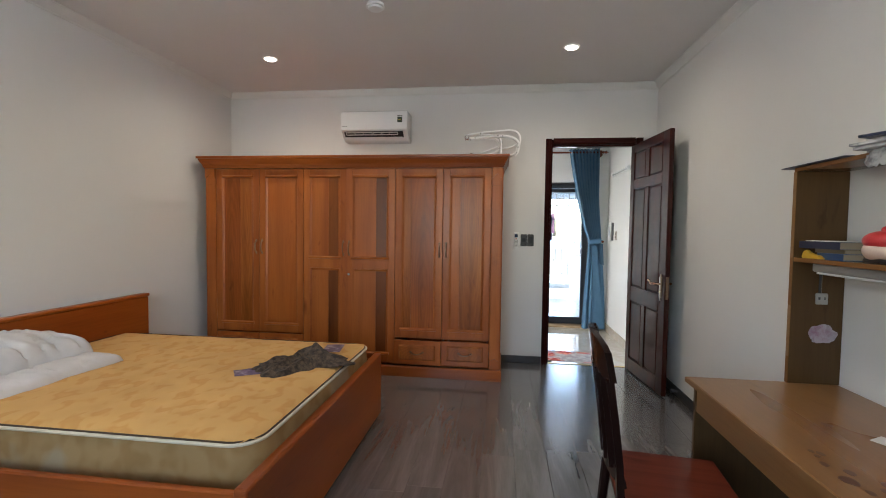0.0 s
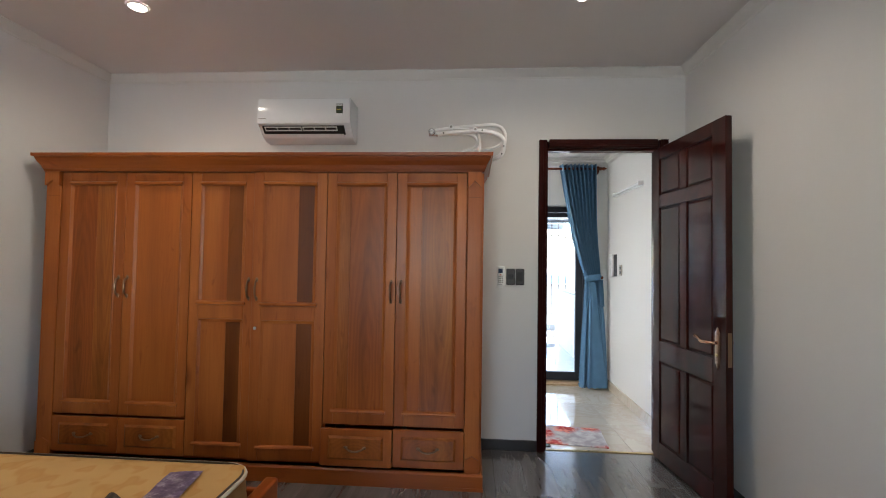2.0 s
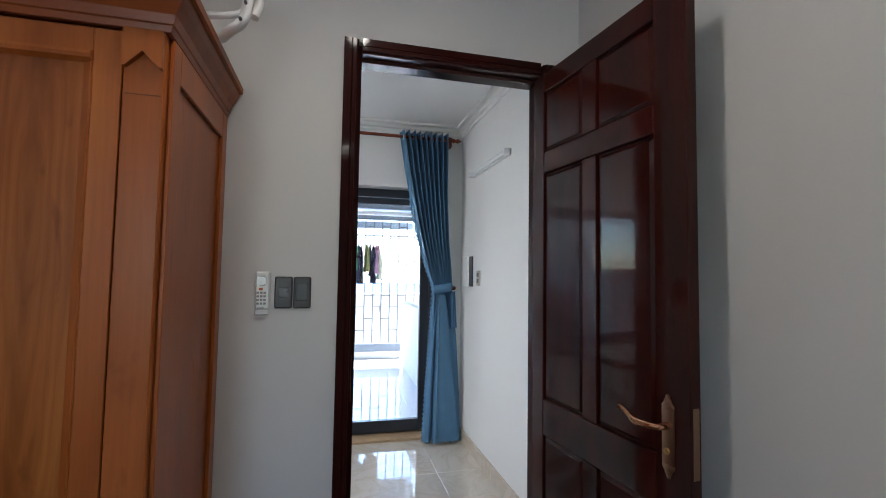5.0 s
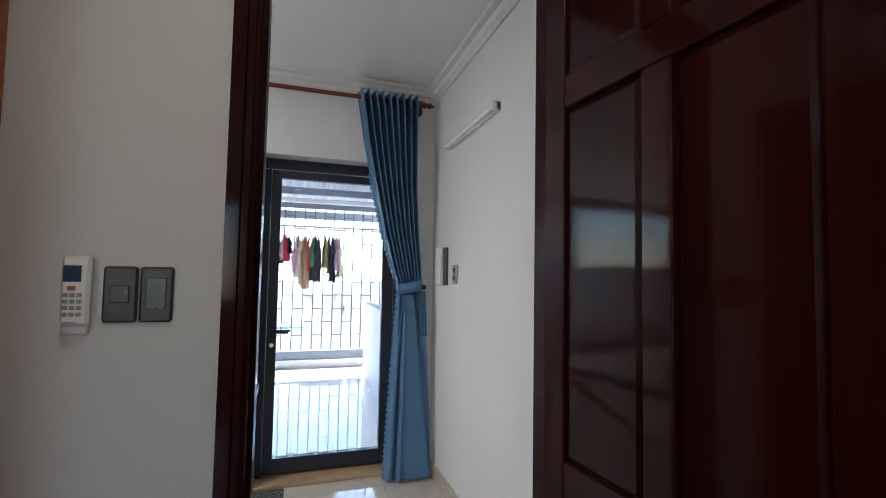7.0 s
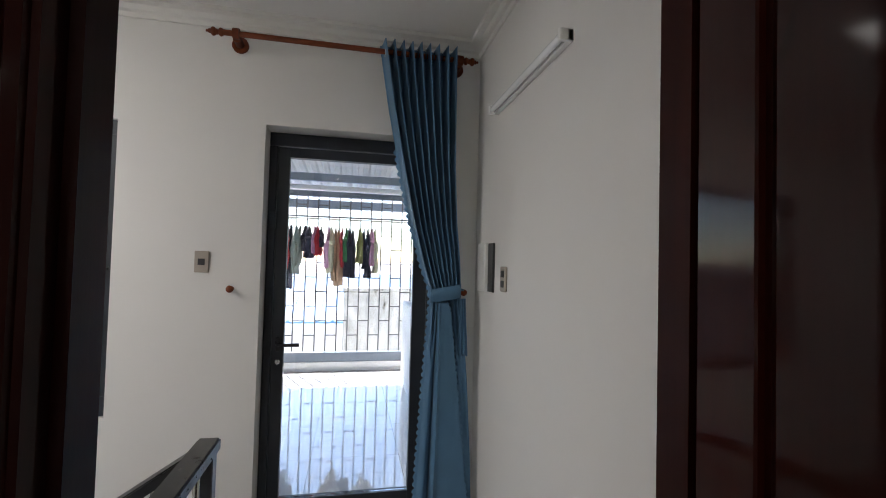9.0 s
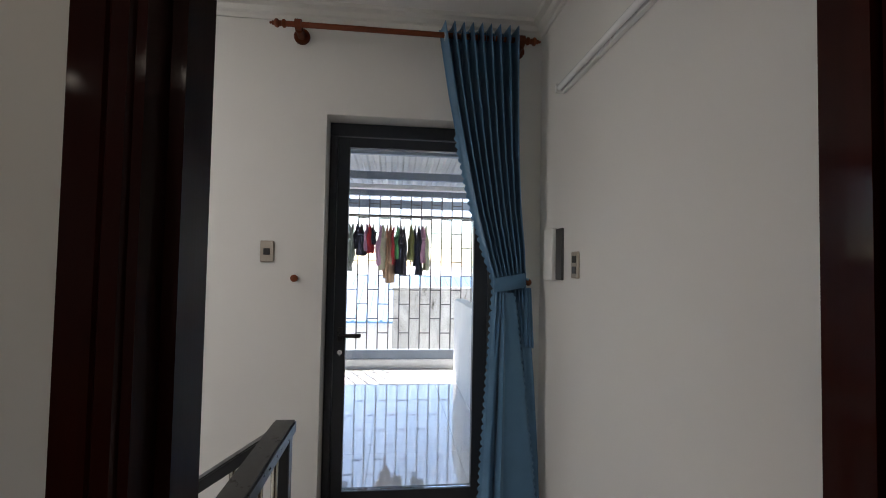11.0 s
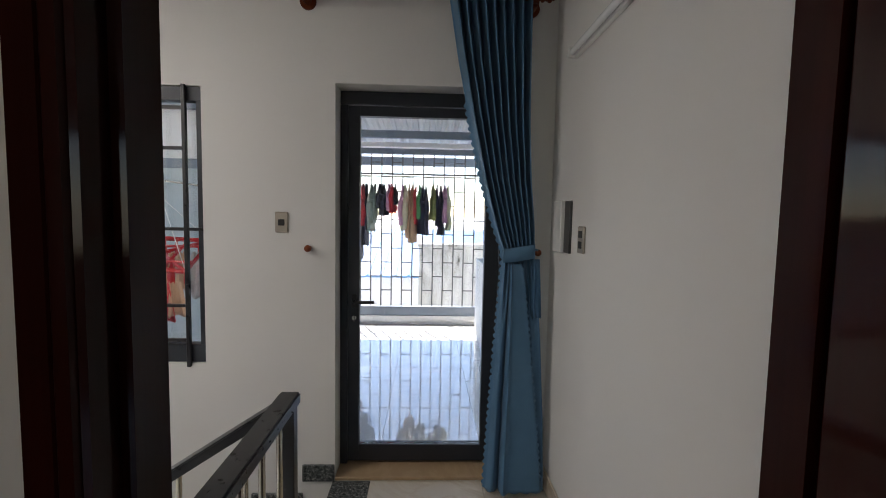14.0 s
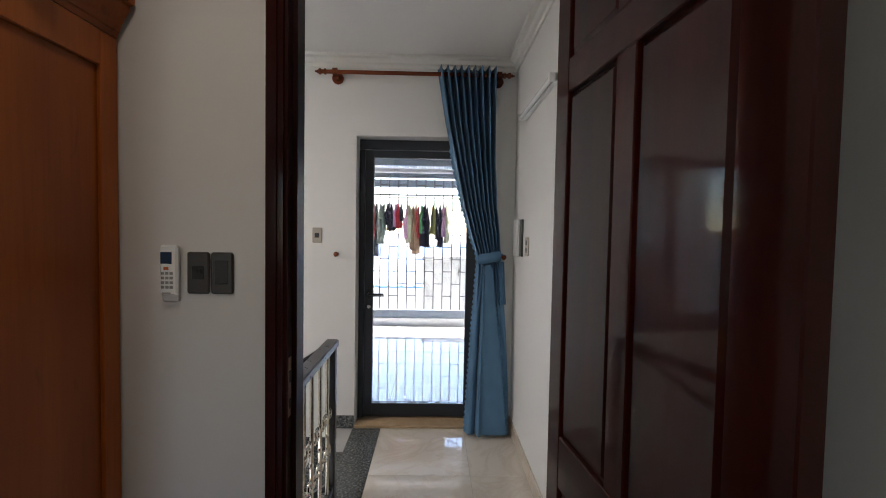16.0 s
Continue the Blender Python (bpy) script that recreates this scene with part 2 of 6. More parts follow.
SILLTILE = marble("ochre_sill_stone", (0.42, 0.29, 0.17), (0.5, 0.36, 0.22), 0.4)
BALTILE = marble("white_gloss_tile", (0.78, 0.79, 0.8), (0.7, 0.71, 0.73), 0.03)
Nodes(BALTILE).b.inputs["IOR"].default_value = 1.9
SKIRT = material("dark_skirting", (0.035, 0.032, 0.03), 0.4)


def glass(name):
    m = material(name, (1, 1, 1), 0.0)
    b = m.node_tree.nodes["Principled BSDF"]
    b.inputs["Transmission Weight"].default_value = 1.0
    b.inputs["IOR"].default_value = 1.45
    return m


GLASS = glass("clear_glass")


def emitter(name, colour, strength):
    m = material(name, colour, 0.4)
    b = m.node_tree.nodes["Principled BSDF"]
    b.inputs["Emission Color"].default_value = (*colour, 1)
    b.inputs["Emission Strength"].default_value = strength
    return m


LED = emitter("lit_led_disc", (1.0, 0.93, 0.84), 9.0)


def laminate():
    m = material("grey_oak_laminate", (0.1, 0.09, 0.08), 0.3)
    k = Nodes(m)
    v = k.coords((1, 0.1, 1), 11.0)
    broad = k.noise(v, 9, 4, 0.6, 1.2)
    fine = k.noise(v, 90, 3, 0.6)
    info = k.add("ShaderNodeObjectInfo")
    c = k.ramp(broad, [(0.25, (0.09, 0.082, 0.077)), (0.5, (0.128, 0.117, 0.111)), (0.75, (0.175, 0.162, 0.154))])
    c = k.mix(c, k.ramp(fine, [(0.3, (0.7, 0.7, 0.7)), (0.6, (1.05, 1.05, 1.05))]), 0.3, "MULTIPLY")
    c = k.mix(c, k.ramp(info.outputs["Random"], [(0.0, (0.75, 0.75, 0.76)), (1.0, (1.2, 1.18, 1.15))]), 0.65, "MULTIPLY")
    k.colour(c)
    k.rough(broad, 0.24, 0.28)
    k.b.inputs["Specular IOR Level"].default_value = 0.8
    k.b.inputs["Coat Weight"].default_value = 1.0
    k.b.inputs["Coat Roughness"].default_value = 0.12
    k.bump(fine, 0.05, 0.0004)
    return m


LAMINATE = laminate()


def mattress_cloth(name, side):
    m = material(name, (0.6, 0.4, 0.14), 0.8)
    k = Nodes(m)
    v = k.coords((1, 1, 1))
    n1 = k.noise(k.coords((1.2, 0.9, 1)), 12.0, 1.2, 0.4, 0.3)
    n2 = k.noise(v, 2.2, 3)
    c = k.ramp(n1, [(0.53, (0.63, 0.37, 0.125)), (0.63, (0.575, 0.30, 0.08)), (0.78, (0.61, 0.34, 0.10))])
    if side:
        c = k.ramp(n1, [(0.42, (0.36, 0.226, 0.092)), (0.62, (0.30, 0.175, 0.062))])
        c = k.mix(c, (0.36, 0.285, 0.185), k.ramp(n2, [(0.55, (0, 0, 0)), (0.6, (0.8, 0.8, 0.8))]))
    c = k.mix(c, k.ramp(n2, [(0.35, (0.88, 0.86, 0.82)), (0.65, (1.05, 1.05, 1.05))]), 0.8, "MULTIPLY")
    k.colour(c)
    k.bump(k.noise(v, 9.0, 1.0, 0.4), 0.5, 0.012)
    return m


MATTOP = mattress_cloth("floral_yellow_ticking", False)
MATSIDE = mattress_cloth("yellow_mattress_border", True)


def spotted():
    m = material("spotted_scarf", (0.05, 0.04, 0.03), 0.9)
    k = Nodes(m)
    v = k.coords()
    vo = k.add("ShaderNodeTexVoronoi")
    vo.inputs["Scale"].default_value = 150
    k.link(v, vo.inputs["Vector"])
    c = k.ramp(k.noise(v, 38, 4, 0.6), [(0.38, (0.022, 0.015, 0.010)), (0.64, (0.105, 0.07, 0.046))])
    c = k.mix(c, k.ramp(vo.outputs["Distance"], [(0.2, (1.5, 1.45, 1.4)), (0.5, (0.8, 0.8, 0.8))]), 0.6, "MULTIPLY")
    k.colour(c)
    k.bump(k.noise(v, 34, 5, 0.65, 0.8), 0.5, 0.006)
    return m


SCARF = spotted()


def stained():
    m = material("stained_concrete", (0.5, 0.48, 0.44), 0.85)
    k = Nodes(m)
    v = k.coords((1, 1, 0.35))
    c = k.ramp(k.noise(v, 3.2, 6, 0.7, 0.6), [(0.33, (0.10, 0.095, 0.075)), (0.43, (0.38, 0.365, 0.325)), (0.6, (0.52, 0.505, 0.46))])
    k.colour(c)
    return m


STAINED = stained()


def flowered():
    m = material("flower_print_mat", (0.6, 0.5, 0.5), 0.85)
    k = Nodes(m)
    v = k.coords()
    vo = k.add("ShaderNodeTexVoronoi")
    vo.inputs["Scale"].default_value = 4.8
    n = k.noise(v, 22, 3)
    bend = k.add("ShaderNodeVectorMath")
    bend.operation = "MULTIPLY_ADD"
    bend.inputs[1].default_value = (0.16, 0.16, 0.0)
    k.link(n, bend.inputs[0])
    k.link(v, bend.inputs[2])
    k.link(bend.outputs[0], vo.inputs["Vector"])
    petals = k.mix((0.42, 0.03, 0.03), (0.75, 0.28, 0.22), k.ramp(n, [(0.42, (0, 0, 0)), (0.6, (1, 1, 1))]))
    ground = k.ramp(k.noise(v, 12, 4), [(0.4, (0.55, 0.55, 0.57)), (0.6, (0.36, 0.34, 0.38))])
    k.colour(k.mix(petals, ground, k.ramp(vo.outputs["Distance"], [(0.3, (0, 0, 0)), (0.55, (1, 1, 1))])))
    return m


FLOWERMAT = flowered()


# ---------- builders ----------
def box(bm, x0, x1, y0, y1, z0, z1, bevel=0.0, seg=1):
    m = Matrix.LocRotScale(((x0 + x1) / 2, (y0 + y1) / 2, (z0 + z1) / 2), None, (abs(x1 - x0), abs(y1 - y0), abs(z1 - z0)))
    r = bmesh.ops.create_cube(bm, size=1.0, matrix=m)
    if bevel:
        edges = list({e for v in r["verts"] for e in v.link_edges})
        bmesh.ops.bevel(bm, geom=edges, offset=bevel, segments=seg, affect="EDGES", profile=0.5)
    return bm


def boxes(*rows, bevel=0.0):
    bm = bmesh.new()
    for r in rows:
        box(bm, *r, bevel=bevel)
    return bm


def cyl(bm, centre, radius, depth, axis="z", seg=20, radius2=None):
    turn = {"z": (0, 0, 0), "x": (0, 90, 0), "y": (90, 0, 0)}[axis]
    bmesh.ops.create_cone(bm, cap_ends=True, segments=seg, radius1=radius, radius2=radius if radius2 is None else radius2,
                          depth=depth, matrix=pose(*centre, *turn))
    return bm


def ball(bm, centre, radius, scale=(1, 1, 1), u=16, v=10):
    bmesh.ops.create_uvsphere(bm, u_segments=u, v_segments=v, radius=radius,
                              matrix=Matrix.LocRotScale(centre, None, scale))
    return bm


def tube(bm, points, radius, seg=8, smooth=0):
    pts = [Vector(p) for p in points]
    for _ in range(smooth):
        out = [pts[0]]
        for a, b in zip(pts, pts[1:]):
            out += [a.lerp(b, 0.25), a.lerp(b, 0.75)]
        pts = out + [pts[-1]]
    radii = radius if isinstance(radius, (list, tuple)) else [radius] * len(pts)
    if len(radii) != len(pts):
        radii = [radii[min(len(radii) - 1, int(i * len(radii) / len(pts)))] for i in range(len(pts))]
    t0 = (pts[1] - pts[0]).normalized()
    n = t0.orthogonal().normalized()
    rings = []
    for i, p in enumerate(pts):
        t = (pts[min(i + 1, len(pts) - 1)] - pts[max(i - 1, 0)]).normalized()
        n = (n - t * n.dot(t)).normalized()
        b = t.cross(n)
        rings.append([bm.verts.new(p + radii[i] * (math.cos(2 * math.pi * j / seg) * n + math.sin(2 * math.pi * j / seg) * b)) for j in range(seg)])
    for ra, rb in zip(rings, rings[1:]):
        for j in range(seg):
            bm.faces.new((ra[j], ra[(j + 1) % seg], rb[(j + 1) % seg], rb[j]))
    bm.faces.new(rings[0][::-1])
    bm.faces.new(rings[-1])
    return bm


def prism(bm, outline, lo, hi, axis="x"):
    """An outline of (a, b) pairs drawn out along an axis: x takes (y, z), y takes (x, z), z takes (x, y)."""
    def at(p, h):
        a, b = p
        return {"x": (h, a, b), "y": (a, h, b), "z": (a, b, h)}[axis]
    one = [bm.verts.new(at(p, lo)) for p in outline]
    two = [bm.verts.new(at(p, hi)) for p in outline]
    n = len(outline)
    for i in range(n):
        bm.faces.new((one[i], one[(i + 1) % n], two[(i + 1) % n], two[i]))
    bm.faces.new(one[::-1])
    bm.faces.new(two)
    return bm


def sweep(bm, corners, profile):
    """A profile of (out, z) pairs carried along corners of (x, y, out_x, out_y)."""
    rows = [[bm.verts.new((x + ox * o, y + oy * o, z)) for o, z in profile] for x, y, ox, oy in corners]
    n = len(profile)
    for a, b in zip(rows, rows[1:]):
        for i in range(n):
            bm.faces.new((a[i], a[(i + 1) % n], b[(i + 1) % n], b[i]))
    bm.faces.new(rows[0])
    bm.faces.new(rows[-1][::-1])
    return bm


def mesh_of(name, bm, mat, smooth=False):
    bmesh.ops.recalc_face_normals(bm, faces=bm.faces)
    me = bpy.data.meshes.new(name)
    bm.to_mesh(me)
    bm.free()
    for m in (mat if isinstance(mat, (list, tuple)) else (mat,)):
        me.materials.append(m)
    if smooth:
        me.polygons.foreach_set("use_smooth", [True] * len(me.polygons))
        me.set_sharp_from_angle(angle=radians(40))
    return me


def solid(name, bm, mat, label="", category="", kind="", group="", smooth=False):
    """A top-level thing of one mesh."""
    return tagged(new(name, mesh_of(name, bm, mat, smooth)), label, category, group, kind)


def joined(bm):
    """Boxes that meet at their corners, welded into one body."""
    bmesh.ops.remove_doubles(bm, verts=bm.verts, dist=0.0005)
    return bm


def thing(name, place, label, category, group="", kind=""):
    """A top-level Empty at the base of a thing."""
    ob = new(name)
    ob.empty_display_size = 0.1
    ob.location = place
    return tagged(ob, label, category, group, kind)


def part(name, bm, mat, parent, label="", smooth=False):
    ob = new(name, mesh_of(name, bm, mat, smooth))
    ob.parent = parent
    ob.matrix_parent_inverse = Matrix.Translation(-parent.location) if parent.parent is None and parent.data is None else Matrix.Identity(4)
    return tagged(ob, label)


def turned(bm, m):
    bm.transform(m)
    return bm


# ---------- large structure ----------
LX, RX, BY, FY, CZ = -3.02, 1.53, 4.75, -1.1, 2.87      # bedroom: left, right, door wall, rear wall, ceiling
HY, HR, EY, HCZ = 4.85, 1.505, 6.59, 2.63               # hall: door wall's far side, right wall, end wall, ceiling
SX = -2.6                                                # stairwell's far wall

solid("wall_west", boxes((LX - 0.15, LX, FY - 0.2, HY, 0, CZ + 0.1)), WALL, "plain off-white painted plaster wall behind the bed", "wall", "structure")
solid("wall_east", boxes((RX, RX + 0.15, FY - 0.2, BY, 0, CZ + 0.1)), WALL, "plain off-white painted plaster wall beside the desk", "wall", "structure")
solid("wall_north", boxes((LX, 0.452, BY, HY, 0, CZ + 0.1), (1.394, RX + 0.15, BY, HY, 0, CZ + 0.1), (0.452, 1.394, BY, HY, 2.328, CZ + 0.1)),
      WALL, "off-white painted wall with the doorway to the hall", "wall", "structure")
solid("wall_south", boxes((LX, -1.6, FY - 0.2, FY, 0, CZ + 0.1), (-0.2, RX, FY - 0.2, FY, 0, CZ + 0.1), (-1.6, -0.2, FY - 0.2, FY, 0, 0.85), (-1.6, -0.2, FY - 0.2, FY, 2.35, CZ + 0.1)),
      WALL, "off-white painted rear wall with an assumed window opening", "wall", "structure")
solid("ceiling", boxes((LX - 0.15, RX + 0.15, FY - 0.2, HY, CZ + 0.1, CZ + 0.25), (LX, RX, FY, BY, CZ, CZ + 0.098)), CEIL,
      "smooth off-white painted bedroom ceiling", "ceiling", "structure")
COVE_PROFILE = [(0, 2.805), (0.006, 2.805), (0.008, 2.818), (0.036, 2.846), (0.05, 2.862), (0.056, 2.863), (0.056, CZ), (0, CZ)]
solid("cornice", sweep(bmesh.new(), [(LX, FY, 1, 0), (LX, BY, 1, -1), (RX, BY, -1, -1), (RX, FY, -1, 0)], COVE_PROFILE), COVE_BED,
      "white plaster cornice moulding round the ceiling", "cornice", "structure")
sk = bmesh.new()
box(sk, 0.03, 0.448, BY - 0.014, BY, 0, 0.075, 0.003)
box(sk, RX - 0.014, RX, FY, BY - 0.001, 0, 0.075, 0.003)
box(sk, LX, LX + 0.014, FY, BY - 0.001, 0, 0.075, 0.003)
box(sk, 1.398, RX - 0.015, BY - 0.014, BY, 0, 0.075, 0.003)
solid("baseboard", sk, SKIRT, "dark laminate skirting board along the bedroom walls", "baseboard", "structure")

# hall and stairwell
solid("wall_hall_east", boxes((HR, HR + 0.15, HY, EY + 0.2, -0.1, 2.9)), WALL, "white painted hall wall catching daylight", "wall", "structure")
WX0, WX1, WZ0, WZ1 = -2.45, -0.284, 0.642, 2.055         # stair window
DX0, DX1, DZ1 = 0.383, 1.30, 2.087                       # balcony door opening
solid("wall_hall_north", joined(boxes((SX, WX0, EY, EY + 0.2, -3, 2.9), (WX0, WX1, EY, EY + 0.2, -3, WZ0), (WX0, WX1, EY, EY + 0.2, WZ1, 2.9),
                               (WX1, DX0, EY, EY + 0.2, -3, 2.9), (DX0, DX1, EY, EY + 0.2, DZ1, 2.9), (DX1, HR, EY, EY + 0.2, -3, 2.9), (DX0, DX1, EY, EY + 0.2, -3, 0.0))),
      WALL, "pale grey-white hall end wall with a door and a window", "wall", "structure")
solid("wall_stair_west", boxes((SX - 0.15, SX, HY, EY + 0.2, -3, 2.9)), WALL, "plain white stairwell wall", "wall", "structure")
solid("wall_stair_south", boxes((SX - 0.15, 0.43, HY, HY + 0.1, -3, -0.12)), WALL, "plain white stairwell wall below the landing", "wall", "structure")
# lower slab leaves an unseen recess to hold the added fill lamp
solid("ceiling_hall", boxes((SX - 0.15, HR + 0.15, HY, EY + 0.2, 2.9, 3.0), (SX, HR, HY, 4.98, HCZ, 2.899), (SX, HR, 5.54, EY, HCZ, 2.899), (SX, -2.31, 4.98, 5.54, HCZ, 2.899), (-0.89, HR, 4.98, 5.54, HCZ, 2.899)), CEIL_HALL, "white painted hall ceiling", "ceiling", "structure")
HC = [(0, 2.553), (0.01, 2.553), (0.014, 2.575), (0.03, 2.582), (0.04, 2.604), (0.068, 2.612), (0.072, HCZ), (0, HCZ)]
solid("cornice_hall", sweep(bmesh.new(), [(SX, HY, 1, 0), (SX, EY, 1, -1), (HR, EY, -1, -1), (HR, HY, -1, 0)], HC), COVE,
      "white stepped plaster cornice in the hall", "cornice", "structure")
solid("hall_slab", boxes((0.43, HR, HY - 0.1, EY + 0.2, -0.2, -0.012)), GREYPL, "concrete landing slab under the tiles", "floor", "structure")
solid("floor_stairwell", boxes((SX, 0.43, HY + 0.1, EY, -3.1, -3.0)), TILE, "tiled floor at the foot of the stairwell", "floor", "structure")

# door frame of the bedroom
fr = thing("door_frame", (0.92, 4.79, 0), "dark mahogany door frame with moulded edges and a lock strike", "door frame", kind="structure")
JAMB = [(0, 4.72), (0.03, 4.72), (0.032, 4.723), (0.035, 4.72), (0.05, 4.72), (0.052, 4.729), (0.06, 4.731), (0.06, 4.776), (0.074, 4.779), (0.074, 4.848), (0, 4.848)]
bm = bmesh.new()
prism(bm, [(0.45 + a, b) for a, b in JAMB], 0, 2.33, "z")
part("jamb", bm, MAHOG_JAMB, fr)
bm = bmesh.new()
prism(bm, [(1.396 - a, b) for a, b in JAMB[::-1]], 0, 2.33, "z")
part("jamb", bm, MAHOG_JAMB, fr)
bm = bmesh.new()
prism(bm, [(b, 2.332 - a) for a, b in JAMB], 0.525, 1.321, "x")
part("head", bm, MAHOGX, fr)
part("strike_plate", boxes((0.5095, 0.5115, 4.742, 4.768, 0.86, 1.04), bevel=0.0008), BRONZE, fr, "dull metal strike plate")
part("strike_slot", boxes((0.5105, 0.5122, 4.747, 4.763, 0.885, 0.915), (0.5105, 0.5122, 4.747, 4.763, 0.965, 1.0)), DARKSLOT, fr)
solid("threshold", boxes((0.526, 1.32, 4.765, 4.79, -0.001, 0.005), bevel=0.002), BRASS, "thin brass threshold strip in the doorway", "threshold", "structure")

# mahogany door leaf, swung fully open
LEAF = pose(1.326, 4.73, 0, 0, 0, -84)
leaf = thing("door_1", (1.326, 4.73, 0.01), "dark red mahogany six-panel door standing wide open", "door", kind="structure")
W, T = 0.8, 0.04
US = [(0, 0.084), (0.342, 0.42), (0.682, W)]


def leaf_part(name, bm, mat, parent=leaf, label="", smooth=False):
    return part(name, turned(bm, LEAF), mat, parent, label, smooth)


def leaf_box(u0, u1, v0, v1, z0, z1, bevel=0.0):
    return box(bmesh.new(), u0, u1, v0, v1, z0, z1, bevel)


ZR = [(0.012, 0.14), (0.712, 0.858), (1.808, 1.898), (2.162, 2.246)]
for u0, u1 in US[::2]:
    leaf_part("stile", leaf_box(u0, u1, -T, 0, 0.012, 2.246, 0.003), MAHOG)
for z0, z1 in ZR:
    leaf_part("rail", leaf_box(0.0845, 0.6815, -T, 0, z0, z1, 0.003), MAHOGX)
for (a0, a1), (b0, b1) in zip(ZR, ZR[1:]):
    leaf_part("muntin", leaf_box(0.342, 0.42, -T, 0, a1 + 0.0005, b0 - 0.0005, 0.003), MAHOG)
    for u0, u1 in ((0.084, 0.342), (0.42, 0.682)):
        bm = bmesh.new()
        box(bm, u0, u1, -0.026, -0.014, a1, b0)
        m_ = 0.008
        for v, vv in ((-0.014, -0.002), (-0.026, -0.038)):
            outer = [(u0 + 0.008, a1 + 0.008), (u1 - 0.008, a1 + 0.008), (u1 - 0.008, b0 - 0.008), (u0 + 0.008, b0 - 0.008)]
            inner = [(u0 + m_ + 0.012, a1 + m_ + 0.012), (u1 - m_ - 0.012, a1 + m_ + 0.012), (u1 - m_ - 0.012, b0 - m_ - 0.012), (u0 + m_ + 0.012, b0 - m_ - 0.012)]
            vo = [bm.verts.new((a, v, b)) for a, b in outer]
            vi = [bm.verts.new((a, vv * 0.82 + v * 0.18, b)) for a, b in inner]
            for i in range(4):
                bm.faces.new((vo[i], vo[(i + 1) % 4], vi[(i + 1) % 4], vi[i]))
            bm.faces.new(vi)
        leaf_part("panel", bm, MAHOG)
# lock: one ornate plate and lever on each face, latch on the edge
for side in (-1, 1):
    v = -T - 0.003 if side < 0 else 0.003
    bm = bmesh.new()
    box(bm, 0.708, 0.75, v - 0.004, v + 0.004, 0.845, 1.005, 0.0035, 2)
    for zc, sgn in ((1.005, 1), (0.845, -1)):
        for k in range(3):
            ball(bm, (0.729, v, zc + sgn * (0.006 + 0.012 * k)), 0.019 - 0.005 * k, (1, 0.3, 0.8), 10, 6)
        for du in (-0.014, 0.014):
            ball(bm, (0.729 + du, v, zc + sgn * 0.003), 0.009, (1, 0.4, 1), 8, 6)
    plate = leaf_part("lock_plate", bm, BRONZE, leaf, "ornate aged metal lock plate", True)
    v2 = v + side * 0.045
    bm = bmesh.new()
    tube(bm, [(0.729, v, 0.955), (0.729, v2, 0.955), (0.69, v2 + side * 0.006, 0.955), (0.655, v2 + side * 0.004, 0.95), (0.625, v2, 0.962), (0.6, v2, 0.975), (0.588, v2, 0.972)],
         [0.011, 0.010, 0.010, 0.012, 0.009, 0.008, 0.010], 10, 2)
    leaf_part("lever_handle", bm, COPPER, plate, "copper-coloured curved lever handle", True)
    bm = bmesh.new()
    cyl(bm, (0.729, v + side * 0.004, 0.885), 0.009, 0.012, "y", 14)
    leaf_part("keyhole", bm, BRASS, plate, "", True)
leaf_part("latch_plate", boxes((W - 0.001, W + 0.002, -0.031, -0.009, 0.83, 1.02), bevel=0.0008), BRONZE, leaf, "dull brass latch plate on the door edge")
for z in (0.25, 1.15, 2.05):
    bm = bmesh.new()
    cyl(bm, (-0.006, 0.006, z), 0.007, 0.11, "z", 10)
    leaf_part("hinge", bm, BRASS, leaf, "", True)
bm = bmesh.new()
cyl(bm, (1.5, 3.98, 0.05), 0.012, 0.055, "x", 12)
cyl(bm, (1.468, 3.98, 0.05), 0.017, 0.014, "x", 12)
solid("door_stop", bm, DARKPL, "small black door stop on the skirting", "door stop", smooth=True)

# balcony door
bd = thing("door_2", (0.84, 6.75, 0.02), "dark grey aluminium glazed balcony door, closed", "door", kind="structure")
part("frame_head", boxes((DX0 + 0.002, 1.298, 6.715, 6.785, 2.015, DZ1 - 0.002), bevel=0.003), ALU, bd)
for a, b in ((DX0 + 0.002, 0.425), (1.255, 1.298)):
    part("frame_post", boxes((a, b, 6.715, 6.785, 0.022, 2.013), bevel=0.003), ALU, bd)
door = boxes((0.428, 0.488, 6.725, 6.775, 0.035, 2.01), (1.176, 1.252, 6.725, 6.775, 0.035, 2.01), (0.488, 1.176, 6.725, 6.775, 1.958, 2.01), (0.488, 1.176, 6.725, 6.775, 0.035, 0.13), bevel=0.002)
sash = part("sash", door, ALU, bd)
pane = part("pane", boxes((0.488, 1.176, 6.747, 6.753, 0.13, 1.958)), GLASS, sash, "clear glass pane")
pane.visible_shadow = False
bm = bmesh.new()
tube(bm, [(0.462, 6.725, 0.955), (0.462, 6.68, 0.955), (0.49, 6.672, 0.955), (0.575, 6.672, 0.957)], 0.008, 10, 1)
box(bm, 0.448, 0.476, 6.716, 6.726, 0.915, 0.99, 0.003)
part("lever_handle", bm, BLACK, sash, "black lever handle", True)
bm = bmesh.new()
tube(bm, [(0.462, 6.775, 0.925), (0.462, 6.815, 0.925), (0.49, 6.822, 0.925), (0.56, 6.822, 0.925)], 0.008, 10, 1)
part("lever_handle", bm, BLACK, sash, "", True)
bm = bmesh.new()
cyl(bm, (0.462, 6.722, 0.86), 0.013, 0.012, "y", 14)
box(bm, 0.4595, 0.4645, 6.708, 6.717, 0.842, 0.872, 0.001)
